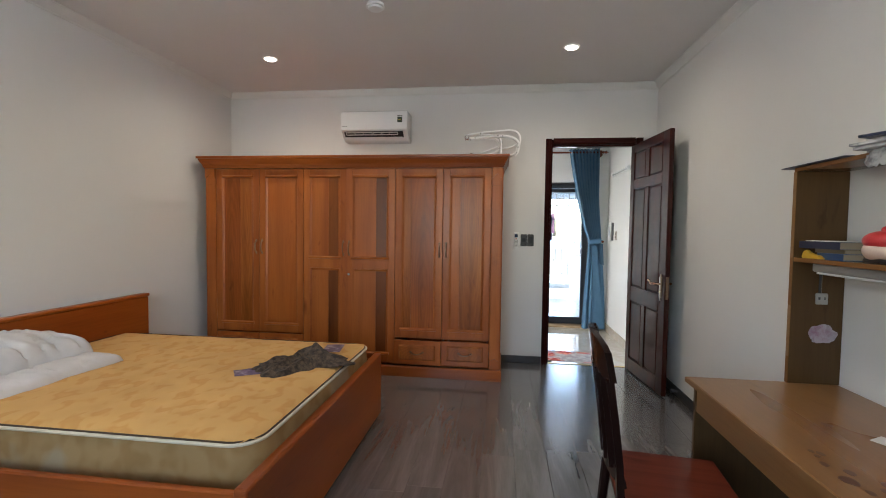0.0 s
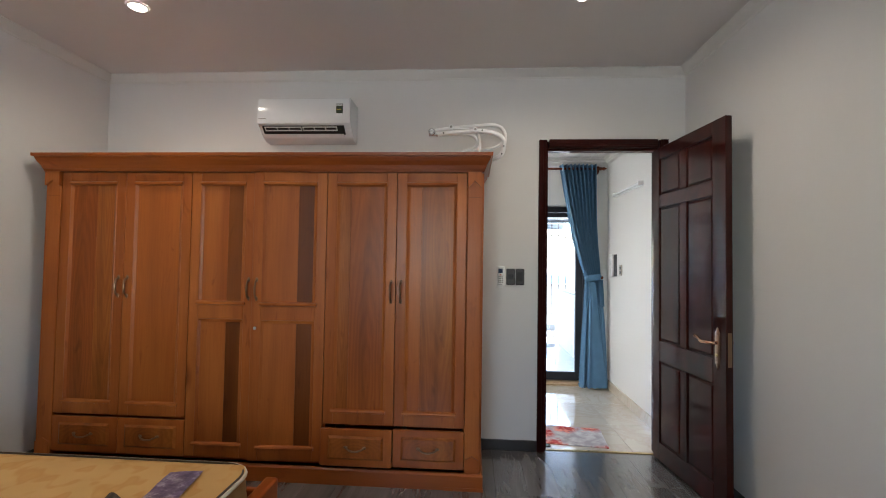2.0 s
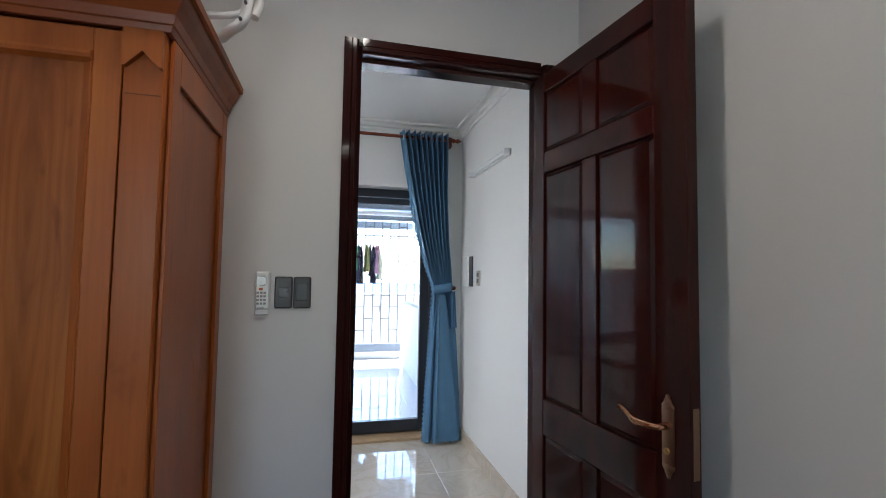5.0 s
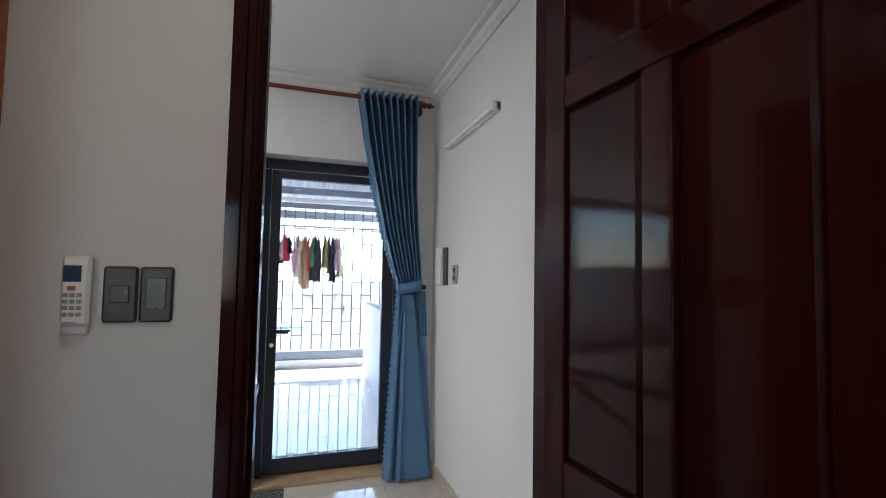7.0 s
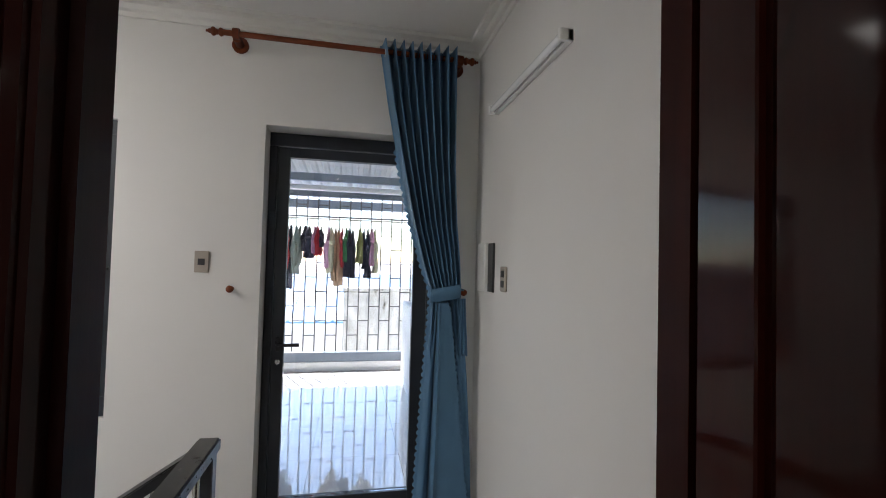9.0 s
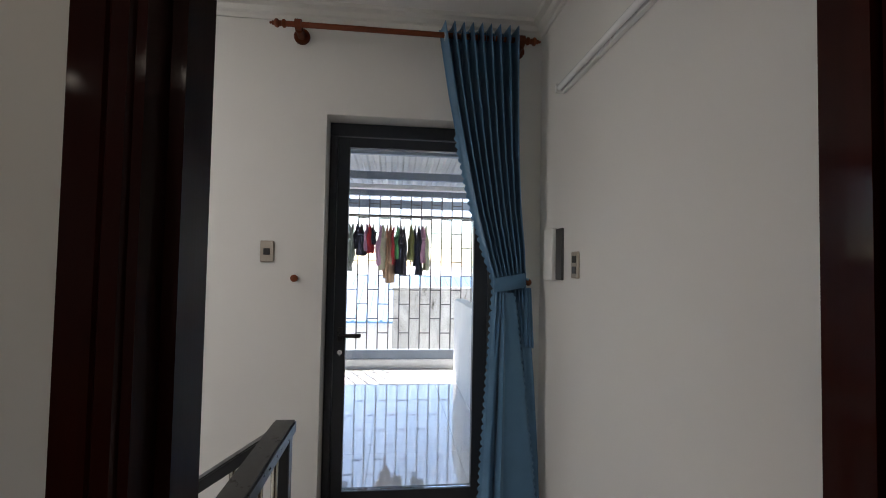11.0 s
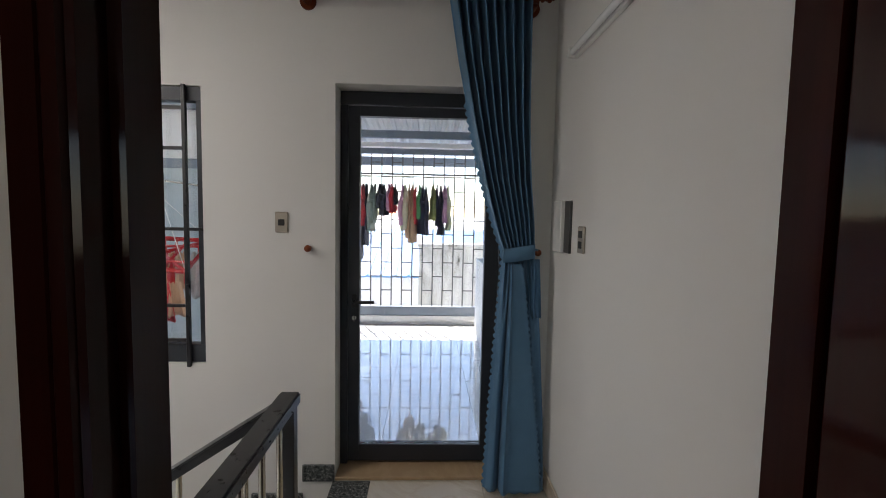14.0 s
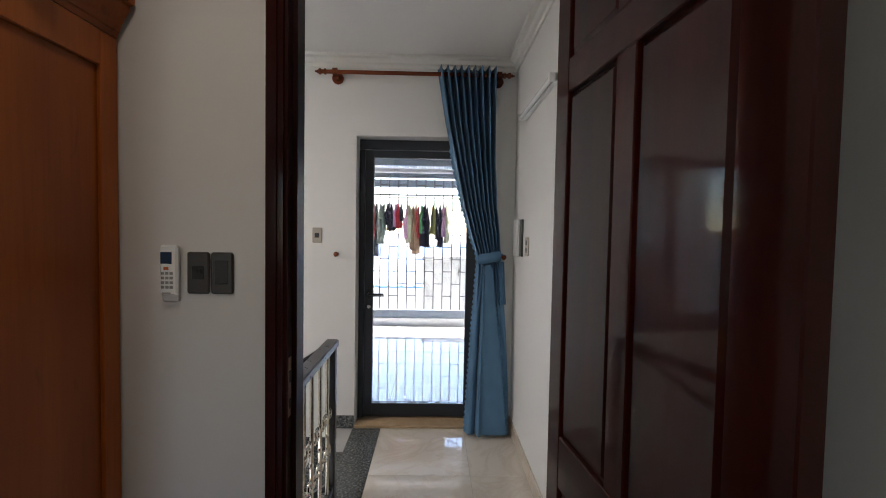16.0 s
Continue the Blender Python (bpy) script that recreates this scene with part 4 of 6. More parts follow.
def air_conditioner():
    x0, x1 = -1.655, -0.955
    ac = thing("air_conditioner", ((x0 + x1) / 2, 4.65, 2.29), "white wall-mounted air conditioner with open louvres", "air conditioner")
    outline = [(4.748, 2.582), (4.55, 2.582), (4.53, 2.574), (4.522, 2.55), (4.515, 2.41), (4.524, 2.388), (4.56, 2.372), (4.60, 2.335), (4.615, 2.312), (4.65, 2.29), (4.748, 2.286)]
    bm = prism(bmesh.new(), outline, x0, x1, "x")
    bmesh.ops.bevel(bm, geom=[e for e in bm.edges if abs(e.verts[0].co.x - e.verts[1].co.x) < 1e-5], offset=0.006, segments=2, affect="EDGES")
    part("body", bm, ACWHITE, ac, "", True)
    bm = prism(bmesh.new(), [(4.548, 2.378), (4.603, 2.33), (4.611, 2.339), (4.556, 2.387)], x0 + 0.03, x1 - 0.05, "x")
    part("outlet", turned(bm, Matrix.Translation((0, -0.009, -0.009))), DARKSLOT, ac, "dark air outlet")
    for la, lb in ((x0 + 0.05, (x0 + x1) / 2 - 0.02), ((x0 + x1) / 2 - 0.01, x1 - 0.1)):
        bm = prism(bmesh.new(), [(4.533, 2.364), (4.537, 2.368), (4.543, 2.363), (4.539, 2.359)], la, lb, "x")
        prism(bm, [(4.554, 2.345), (4.558, 2.349), (4.564, 2.344), (4.560, 2.340)], la, lb, "x")
        for i in range(4):
            ux = la + (lb - la - 0.006) * i / 3
            prism(bm, [(4.534, 2.363), (4.538, 2.367), (4.563, 2.345), (4.559, 2.341)], ux, ux + 0.006, "x")
        part("louvre", bm, ACWHITE, ac, "white open louvre frame")
    part("lower_lip", prism(bmesh.new(), [(4.586, 2.326), (4.594, 2.332), (4.61, 2.312), (4.604, 2.306)], x0 + 0.02, x1 - 0.06, "x"), ACWHITE, ac)
    for i in range(9):
        x = x0 + 0.08 + i * 0.066
        part("vane", prism(bmesh.new(), [(4.545, 2.366), (4.585, 2.33), (4.591, 2.336), (4.551, 2.372)], x, x + 0.004, "x"), GREYPL, ac)
    sticker = material("green_sticker", (0.035, 0.05, 0.025), 0.4)
    t = part("energy_sticker", boxes((-1.055, -1.005, 4.511, 4.513, 2.446, 2.528)), sticker, ac, "dark green energy sticker")
    part("sticker_band", boxes((-1.055, -1.005, 4.509, 4.5108, 2.44, 2.456)), PLASTIC, t)
    part("sticker_band", boxes((-1.053, -1.007, 4.509, 4.5108, 2.513, 2.521)), PLASTIC, t)
    part("sticker_arrow", boxes((-1.05, -1.02, 4.509, 4.5108, 2.483, 2.488)), material("yellow_ink", (0.5, 0.4, 0.05), 0.5), t)
    part("badge", boxes((x0 + 0.015, x0 + 0.07, 4.511, 4.515, 2.418, 2.424)), GREYPL, ac)
    ac.location.z += 0.014


air_conditioner()


def folded_cradle():
    cr = thing("cradle_frame", (-0.1, 4.4, 2.07), "folded white tubular cradle frame lying on the wardrobe", "cradle frame")

    def pipe(name, pts, r, label="", mat=WHITETUBE, smooth=2):
        part(name, tube(bmesh.new(), pts, r, 10, smooth), mat, cr, label, True)
    # two bows that turn down over the end, the rear one higher
    pipe("bow", [(-0.34, 4.32, 2.25), (-0.259, 4.32, 2.26), (-0.036, 4.32, 2.281), (0.067, 4.32, 2.27), (0.124, 4.32, 2.25), (0.158, 4.32, 2.215), (0.155, 4.325, 2.157),
                 (0.142, 4.33, 2.118), (0.109, 4.34, 2.1), (0.07, 4.40, 2.098)], 0.0155)
    pipe("bow", [(-0.33, 4.44, 2.312), (-0.273, 4.44, 2.325), (-0.06, 4.44, 2.345), (0.083, 4.44, 2.357), (0.14, 4.44, 2.342), (0.17, 4.44, 2.30), (0.172, 4.44, 2.25), (0.16, 4.42, 2.19)], 0.0135)
    # thin link between the pivots, inner loop and the lower frame that rests on the top board
    pipe("rod", [(-0.198, 4.30, 2.292), (-0.12, 4.31, 2.289), (-0.036, 4.31, 2.281)], 0.0065)
    pipe("inner_loop", [(-0.188, 4.40, 2.277), (-0.12, 4.40, 2.279), (-0.057, 4.40, 2.272), (-0.023, 4.40, 2.24), (-0.019, 4.40, 2.208), (-0.04, 4.40, 2.186), (-0.09, 4.40, 2.17), (-0.2, 4.41, 2.13), (-0.26, 4.42, 2.085)], 0.0105)
    pipe("inner_loop", [(-0.036, 4.33, 2.279), (-0.014, 4.34, 2.25), (-0.005, 4.35, 2.2), (-0.008, 4.36, 2.13), (-0.02, 4.37, 2.084)], 0.011)
    pipe("lower_tube", [(-0.28, 4.33, 2.098), (-0.15, 4.36, 2.102), (-0.06, 4.40, 2.13), (-0.008, 4.42, 2.175), (0.072, 4.42, 2.182), (0.12, 4.42, 2.197), (0.15, 4.41, 2.222)], 0.011)
    for x, y, z in ((-0.328, 4.32, 2.268), (-0.285, 4.33, 2.1)):
        bm = bmesh.new()
        ring = [(x + 0.018 * math.cos(k * math.pi / 8), y - 0.014, z + 0.018 * math.sin(k * math.pi / 8)) for k in range(17)]
        tube(bm, ring, 0.007, 8)
        box(bm, x - 0.02, x + 0.04, y - 0.016, y + 0.016, z - 0.028, z - 0.01, 0.003)
        part("end_sleeve", bm, CHROME, cr, "shiny metal ring and end sleeve", True)
    for x, z in ((-0.198, 2.297), (-0.036, 2.279)):
        part("pivot", cyl(bmesh.new(), (x, 4.30, z), 0.016, 0.03, "y", 14), PLASTIC, cr, "", True)
        part("pivot_cap", cyl(bmesh.new(), (x, 4.284, z), 0.008, 0.004, "y", 10), GREYPL, cr, "", True)
    for x, z in ((0.01, 2.277), (-0.249, 2.26), (0.154, 2.171), (0.141, 2.119)):
        part("bolt", cyl(bmesh.new(), (x, 4.304, z), 0.005, 0.008, "y", 8), DARKPL, cr)
    bm = bmesh.new()
    ball(bm, (-0.48, 4.28, 2.073), 0.05, (1, 1, 0.35), 14, 8)
    solid("round_cap", bm, GREYPL, "small grey plastic cap lying on the wardrobe", "cap", smooth=True)


folded_cradle()


def bed():
    bd = thing("bed", (-1.9, 2.4, 0), "low orange-brown wooden double bed with a plain headboard", "bed")
    bm = boxes((-2.95, -2.905, 1.36, 3.40, 0.02, 0.80), bevel=0.006)
    part("headboard", bm, W_BED, bd)
    part("headboard_cap", boxes((-2.958, -2.897, 1.355, 3.405, 0.8, 0.825), bevel=0.006), W_BED, bd)
    bm = box(bmesh.new(), -0.9, -0.845, 1.44, 3.20, 0.03, 0.475, 0.012, 3)
    part("footboard", bm, W_BED, bd)
    for y in (1.47, 3.15):
        part("side_rail", boxes((-2.9, -0.902, y, y + 0.03, 0.1, 0.44), bevel=0.006), W_BEDX, bd)
    part("base", boxes((-2.9, -0.903, 1.501, 3.149, 0.26, 0.28)), W_BEDX, bd)
    for x in (-2.84, -1.03):
        for y in (1.51, 3.06):
            part("leg", boxes((x, x + 0.08, y, y + 0.08, 0.0, 0.259)), W_BED, bd)

    mt = thing("mattress", (-1.9, 2.37, 0.28), "yellow floral spring mattress with piped edges on the bed", "mattress")
    x0, x1, y0, y1, z0, z1, r = -2.885, -0.915, 1.60, 3.14, 0.281, 0.56, 0.12

    def outline(inset):
        pts = []
        rr = r - inset
        for cx, cy, a0 in ((x1 - r, y1 - r, 0), (x0 + r, y1 - r, 90), (x0 + r, y0 + r, 180), (x1 - r, y0 + r, 270)):
            for k in range(7):
                a = radians(a0 + 15 * k)
                pts.append((cx + rr * math.cos(a), cy + rr * math.sin(a)))
        return pts
    bm = bmesh.new()
    rings = [[bm.verts.new((x, y, z)) for x, y in outline(i)] for i, z in ((0.02, z0), (0.0, z0 + 0.02), (-0.012, (z0 + z1) / 2), (0.0, z1 - 0.02))]
    for a, b in zip(rings, rings[1:]):
        for i in range(len(a)):
            bm.faces.new((a[i], a[(i + 1) % len(a)], b[(i + 1) % len(a)], b[i]))
    bm.faces.new(rings[0][::-1])
    bm.faces.new(rings[-1])
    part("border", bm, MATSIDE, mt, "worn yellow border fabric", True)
    # quilted top: a fine grid, rounded at the corners
    bm = bmesh.new()
    nx, ny = 70, 58
    grid = []
    for i in range(nx + 1):
        row = []
        for j in range(ny + 1):
            u, v = i / nx * 2 - 1, j / ny * 2 - 1
            hx, hy = (x1 - x0) / 2, (y1 - y0) / 2
            x, y = u * hx, v * hy
            dx, dy = abs(x) - (hx - r), abs(y) - (hy - r)
            if dx > 0 and dy > 0:
                k = max(dx, dy) / math.hypot(dx, dy)
                x = math.copysign(hx - r + dx * k, x)
                y = math.copysign(hy - r + dy * k, y)
            edge = min(hx - abs(x), hy - abs(y))
            px, py = (x0 + x1) / 2 + x, (y0 + y1) / 2 + y
            bulge = 0.03 * (1 - math.exp(-max(0, edge) / 0.05))
            quilt = 0.006 * noise.noise(Vector((px * 6, py * 6, 0))) + 0.004 * noise.noise(Vector((px * 14, py * 14, 3)))
            row.append(bm.verts.new((px, py, z1 - 0.018 + bulge + (quilt if edge > 0.03 else 0))))
        grid.append(row)
    for i in range(nx):
        for j in range(ny):
            bm.faces.new((grid[i][j], grid[i + 1][j], grid[i + 1][j + 1], grid[i][j + 1]))
    part("quilted_top", bm, MATTOP, mt, "quilted floral top", True)
    CREAMPIPE = fabric("cream_piping", (0.62, 0.55, 0.42))
    DARKPIPE = fabric("brown_piping", (0.05, 0.03, 0.015))
    for z, inset, rad, mat, lab in ((z1 - 0.017, -0.003, 0.0075, CREAMPIPE, "cream piping"), (z1 - 0.0095, 0.007, 0.0042, DARKPIPE, "brown piping")):
        ring = [(x, y, z) for x, y in outline(inset)]
        bm = bmesh.new()
        tube(bm, ring + ring[:1], rad, 7)
        part("piping", bm, mat, mt, lab, True)
    PURPLE = stone("purple_label", (0.10, 0.06, 0.12), (0.18, 0.12, 0.2), (0.42, 0.36, 0.42), 25, 0.7)

    def label_patch(cx, cy, w, d, turn):
        bm = bmesh.new()
        n = 8
        g = [[bm.verts.new((w * (i / n - 0.5), d * (j / n - 0.5), 0)) for j in range(n + 1)] for i in range(n + 1)]
        for i in range(n):
            for j in range(n):
                bm.faces.new((g[i][j], g[i + 1][j], g[i + 1][j + 1], g[i][j + 1]))
        bm.transform(pose(cx, cy, 0, 0, 0, turn))
        for v in bm.verts:
            v.co.z = z1 + 0.0165 + 0.006 * noise.noise(Vector((v.co.x * 6, v.co.y * 6, 0))) + 0.004 * noise.noise(Vector((v.co.x * 14, v.co.y * 14, 3)))
        part("sewn_label", bm, PURPLE, mt, "purple woven label")
    label_patch(-1.10, 2.90, 0.12, 0.2, 10)
    label_patch(-1.36, 2.36, 0.2, 0.13, 35)


bed()


def scarf():
    """A thin cloth thrown down: long twisted folds that run along it, an uneven rim and one lifted loop."""
    bm = bmesh.new()
    na, nr, seed, base = 160, 44, 8.0, 0.568
    rows = []
    for i in range(1, nr + 1):
        f = i / nr
        ring = []
        for k in range(na):
            a = 2 * math.pi * k / na
            ca, sa = math.cos(a), math.sin(a)
            rim = 1 + 0.42 * noise.noise(Vector((ca * 1.5, sa * 1.5, seed))) + 0.2 * noise.noise(Vector((ca * 4, sa * 4, seed + 5)))
            x, y = ca * f * rim * 0.31, sa * f * rim * 0.15
            sway = 0.05 * math.sin(x * 11 + 0.6)
            bend = noise.noise(Vector((x * 4, y * 4, seed + 2)))
            # three or four long pleats, sharp on top, and fine creases across them
            pleat = 1 - abs(math.sin((y - sway) * 26 + 2.2 * bend + 1.2 * x * 5))
            big = noise.noise(Vector((x * 5.5, y * 3.5, seed + 9)))
            crease = 1 - 2 * abs(noise.noise(Vector((x * 13 + y * 9, y * 24 - x * 5, seed + 4))))
            dome = max(0.0, 1 - f ** 2.6)
            loop = math.exp(-((x - 0.10) / 0.06) ** 2 - ((y - 0.03) / 0.05) ** 2)
            hollow = math.exp(-((x - 0.03) / 0.045) ** 2 - ((y - 0.02) / 0.03) ** 2)
            z = base + 0.006 + dome * (0.022 + 0.036 * pleat + 0.045 * max(0, big + 0.25) + 0.012 * crease + 0.03 * loop - 0.04 * hollow)
            ring.append(bm.verts.new((x, y + sway * 0.7, max(z, base + 0.003 + 0.008 * max(0, crease)))))
        rows.append(ring)
    for p, q in zip(rows, rows[1:]):
        for k in range(na):
            bm.faces.new((p[k], p[(k + 1) % na], q[(k + 1) % na], q[k]))
    bm.faces.new(rows[0])
    low = [bm.verts.new((v.co.x * 0.985, v.co.y * 0.985, base + 0.001)) for v in rows[-1]]
    for k in range(na):
        bm.faces.new((rows[-1][k], rows[-1][(k + 1) % na], low[(k + 1) % na], low[k]))
    bm.faces.new(low[::-1])
    bm.transform(pose(-1.16, 2.52, 0, 0, 0, 30))
    solid("scarf", bm, SCARF, "crumpled dark spotted scarf lying on the mattress", "scarf", smooth=True)


scarf()


def folded_duvet():
    """A thick quilt folded over: a flat lower layer and a puffy rolled upper layer, both creased."""
    dv = thing("blanket", (-2.5, 2.05, 0.57), "folded thick white quilt lying on the mattress", "blanket")

    def layer(name, corners, z0, thick, puff, seed, crease, label):
        bm = bmesh.new()
        n, sl = 56, 0.055
        (ax, ay), (bx, by), (cx, cy), (dx, dy) = corners

        def at(u, v):
            x = (ax * (1 - u) + bx * u) * (1 - v) + (dx * (1 - u) + cx * u) * v
            y = (ay * (1 - u) + by * u) * (1 - v) + (dy * (1 - u) + cy * u) * v
            return x, y
        top, low = [], []
        for i in range(n + 1):
            tr, lr = [], []
            for j in range(n + 1):
                u, v = i / n, j / n
                x, y = at(u, v)
                wob = 0.016 * noise.noise(Vector((x * 5, y * 5, seed)))
                x, y = x + wob, y + 0.016 * noise.noise(Vector((x * 5, y * 5, seed + 3)))
                e = min(u, 1 - u, v, 1 - v)
                f = min(1.0, e / 0.12)
                rim = math.sqrt(max(0.0, 1 - (1 - f) ** 2))
                run = noise.noise(Vector((x * 3.1 + y * 2.2, (y - x * 0.6) * 8.5, seed)))
                fine = noise.noise(Vector((x * 9 + y * 6, (y - x * 0.5) * 26, seed + 7)))
                big = noise.noise(Vector((x * 2.6, y * 2.6, seed + 11)))
                h = thick * rim + (puff * (0.55 + 0.75 * big) * math.sin(math.pi * u) * math.sin(math.pi * v) ** 0.6 if puff else 0) \
                    - crease * (max(0.0, 1 - abs(run) * 5.0) ** 2) * rim + 0.35 * crease * fine * rim
                tr.append(bm.verts.new((x, y, z0 + max(0.003, h))))
                lr.append(bm.verts.new((x, y, z0)))
            top.append(tr)
            low.append(lr)
        for i in range(n):
            for j in range(n):
                bm.faces.new((top[i][j], top[i + 1][j], top[i + 1][j + 1], top[i][j + 1]))
                bm.faces.new((low[i][j], low[i][j + 1], low[i + 1][j + 1], low[i + 1][j]))
        for i in range(n):
            for a, b, c, d in ((top[i][0], top[i + 1][0], low[i + 1][0], low[i][0]), (top[i + 1][n], top[i][n], low[i][n], low[i + 1][n]),
                               (top[0][i + 1], top[0][i], low[0][i], low[0][i + 1]), (top[n][i], top[n][i + 1], low[n][i + 1], low[n][i])):
                bm.faces.new((a, b, c, d))
        part(name, bm, LINEN, dv, label, True)

    layer("lower_fold", ((-2.88, 1.62), (-2.28, 1.66), (-2.24, 2.42), (-2.86, 2.52)), 0.572, 0.058, 0.0, 3.0, 0.014, "flat lower fold of the quilt")
    layer("upper_fold", ((-2.87, 1.56), (-2.45, 1.62), (-2.43, 2.42), (-2.86, 2.54)), 0.62, 0.09, 0.13, 19.0, 0.05, "puffy rolled upper fold of the quilt")


folded_duvet()


def desk():
    dk = thing("desk", (1.21, 1.0, 0), "brown laminate desk with a worn glossy top", "desk")
    y0, y1 = -0.15, 2.235
    part("desktop", boxes((0.885, RX - 0.003, y0, y1, 0.69, 0.715), bevel=0.003), W_DESK, dk)
    part("end_panel", boxes((0.92, RX - 0.016, y1 - 0.03, y1 - 0.008, 0.0, 0.689), bevel=0.002), W_DESKZ_SHADED, dk)
    part("end_panel", boxes((0.92, RX - 0.016, y0 + 0.008, y0 + 0.03, 0.0, 0.689), bevel=0.002), W_DESKZ_SHADED, dk)
    part("apron", boxes((0.925, 0.943, y0 + 0.031, y1 - 0.031, 0.56, 0.689), bevel=0.002), W_DESK, dk)
    part("edge_band", boxes((0.8825, 0.8848, y0, y1, 0.692, 0.713)), W_DESK, dk)
    STAIN = material("dried_stain", (0.10, 0.035, 0.018), 0.35)
    r2 = random.Random(8)
    for i in range(10):
        cx, cy = (0.96 + r2.uniform(0, 0.1), 1.42 + r2.uniform(-0.12, 0.12)) if i < 9 else (1.17, 1.75)
        rr = r2.uniform(0.007, 0.02)
        rim = [(cx + rr * (1 + 0.35 * noise.noise(Vector((math.cos(a) * 1.5, math.sin(a) * 1.5, i)))) * math.cos(a), cy + rr * 1.3 * (1 + 0.35 * noise.noise(Vector((math.cos(a), math.sin(a), i + 9)))) * math.sin(a)) for a in [k * math.pi / 8 for k in range(16)]]
        part("stain", prism(bmesh.new(), rim, 0.7152, 0.7156, "z"), STAIN, dk, "dried reddish stain")

    hu = thing("desk_hutch", (1.42, 1.0, 0.715), "tall brown laminate shelf unit standing on the desk", "shelf")
    part("side_panel", boxes((1.313, RX - 0.003, y1 - 0.02, y1 - 0.001, 0.716, 1.668), bevel=0.0015), W_DESKZ_SHADED, hu)
    part("side_panel", boxes((1.313, RX - 0.003, y0 + 0.01, y0 + 0.03, 0.716, 1.668), bevel=0.0015), W_DESKZ_SHADED, hu)
    part("edge_band", boxes((1.3105, 1.3128, y1 - 0.02, y1 - 0.001, 0.716, 1.668)), W_DESK, hu)
    part("shelf", boxes((1.313, RX - 0.003, y0 + 0.031, y1 - 0.021, 1.268, 1.287), bevel=0.0015), W_DESK, hu)
    part("shelf", boxes((1.313, RX - 0.003, y0 + 0.01, y1 - 0.001, 1.669, 1.686), bevel=0.0015), W_DESK, hu)
    bm = boxes((1.41, 1.46, y1 - 0.0255, y1 - 0.0205, 1.078, 1.128), bevel=0.004)
    sk = part("socket", bm, GREYPL, hu, "white surface socket")
    part("socket_slot", boxes((1.42, 1.428, y1 - 0.0265, y1 - 0.0256, 1.1, 1.111), (1.444, 1.449, y1 - 0.0265, y1 - 0.0256, 1.1, 1.111)), DARKPL, sk)
    bm = bmesh.new()
    tube(bm, [(1.425, y1 - 0.026, 1.129), (1.425, y1 - 0.026, 1.268)], 0.006, 6)
    part("cable", bm, DARKPL, hu)
    bm = bmesh.new()
    rim = []
    for k in range(36):
        a = 2 * math.pi * k / 36
        q = 1 + 0.28 * noise.noise(Vector((math.cos(a) * 1.6, math.sin(a) * 1.6, 4))) + 0.1 * noise.noise(Vector((math.cos(a) * 4, math.sin(a) * 4, 7)))
        rim.append((1.443 + 0.056 * q * math.cos(a), 0.945 + 0.046 * q * math.sin(a)))
    prism(bm, rim, y1 - 0.0225, y1 - 0.0205, "y")
    part("sticker", bm, stone("pink_sticker", (0.3, 0.13, 0.2), (0.38, 0.3, 0.36), (0.46, 0.43, 0.48), 18, 0.4), hu, "pale pink and white paper sticker")

    lp = thing("strip_light", (1.42, 1.5, 1.24), "grey plastic strip light under the shelf, switched off", "strip light")
    part("housing", boxes((1.365, 1.42, 1.05, y1 - 0.06, 1.228, 1.266), bevel=0.006), GREYPL, lp)
    part("diffuser", boxes((1.37, 1.415, 1.07, y1 - 0.08, 1.219, 1.2275), bevel=0.003), TUBEGLASS, lp)

    # what lies on the shelves
    def book(x0, x1, ya, yb, z, t, mat, label):
        b = thing("book", ((x0 + x1) / 2, (ya + yb) / 2, z), label, "book", "books on the shelf")
        part("cover", boxes((x0, x1, ya, yb, z, z + 0.002), (x0, x1, ya, yb, z + t - 0.002, z + t), (x1 - 0.002, x1, ya, yb, z + 0.002, z + t - 0.002), (x0, x0 + 0.002, ya, yb, z + 0.002, z + t - 0.002)), mat, b)
        part("pages", boxes((x0 + 0.003, x1 - 0.0025, ya + 0.003, yb - 0.003, z + 0.0022, z + t - 0.0022)), PAGES, b)
    PAPER = material("paper", (0.66, 0.64, 0.6), 0.8)
    PAGES = material("yellowed_pages", (0.25, 0.21, 0.15), 0.8)
    BLUE = material("blue_cover", (0.025, 0.07, 0.17), 0.4)
    NAVY = material("navy_cover", (0.02, 0.028, 0.06), 0.4)
    OLIVE = material("olive_cover", (0.16, 0.12, 0.06), 0.5)
    book(1.335, 1.49, 1.955, 2.10, 1.288, 0.026, BLUE, "blue hardback book lying on the shelf")
    book(1.34, 1.50, 1.955, 2.12, 1.3145, 0.016, OLIVE, "tan book lying on a blue book")
    book(1.325, 1.51, 1.96, 2.20, 1.331, 0.03, NAVY, "dark navy folder lying on the books")
    bm = boxes((1.32, 1.50, 1.965, 2.15, 1.3615, 1.3645), bevel=0.0008)
    solid("paper_sheet", bm, PAPER, "white paper pad lying on the folder", "paper")
    bm = bmesh.new()
    prism(bm, [(2.18, 1.2875), (2.17, 1.315), (2.15, 1.325), (2.13, 1.308), (2.07, 1.302), (2.05, 1.288)], 1.322, 1.338, "x")
    bmesh.ops.bevel(bm, geom=list(bm.edges), offset=0.003, segments=2, affect="EDGES")
    solid("yellow_clip", bm, material("yellow_plastic", (0.6, 0.36, 0.02), 0.35), "small yellow plastic toy on the shelf", "toy", smooth=True)
    # doll head: one plain mesh
    bm = bmesh.new()
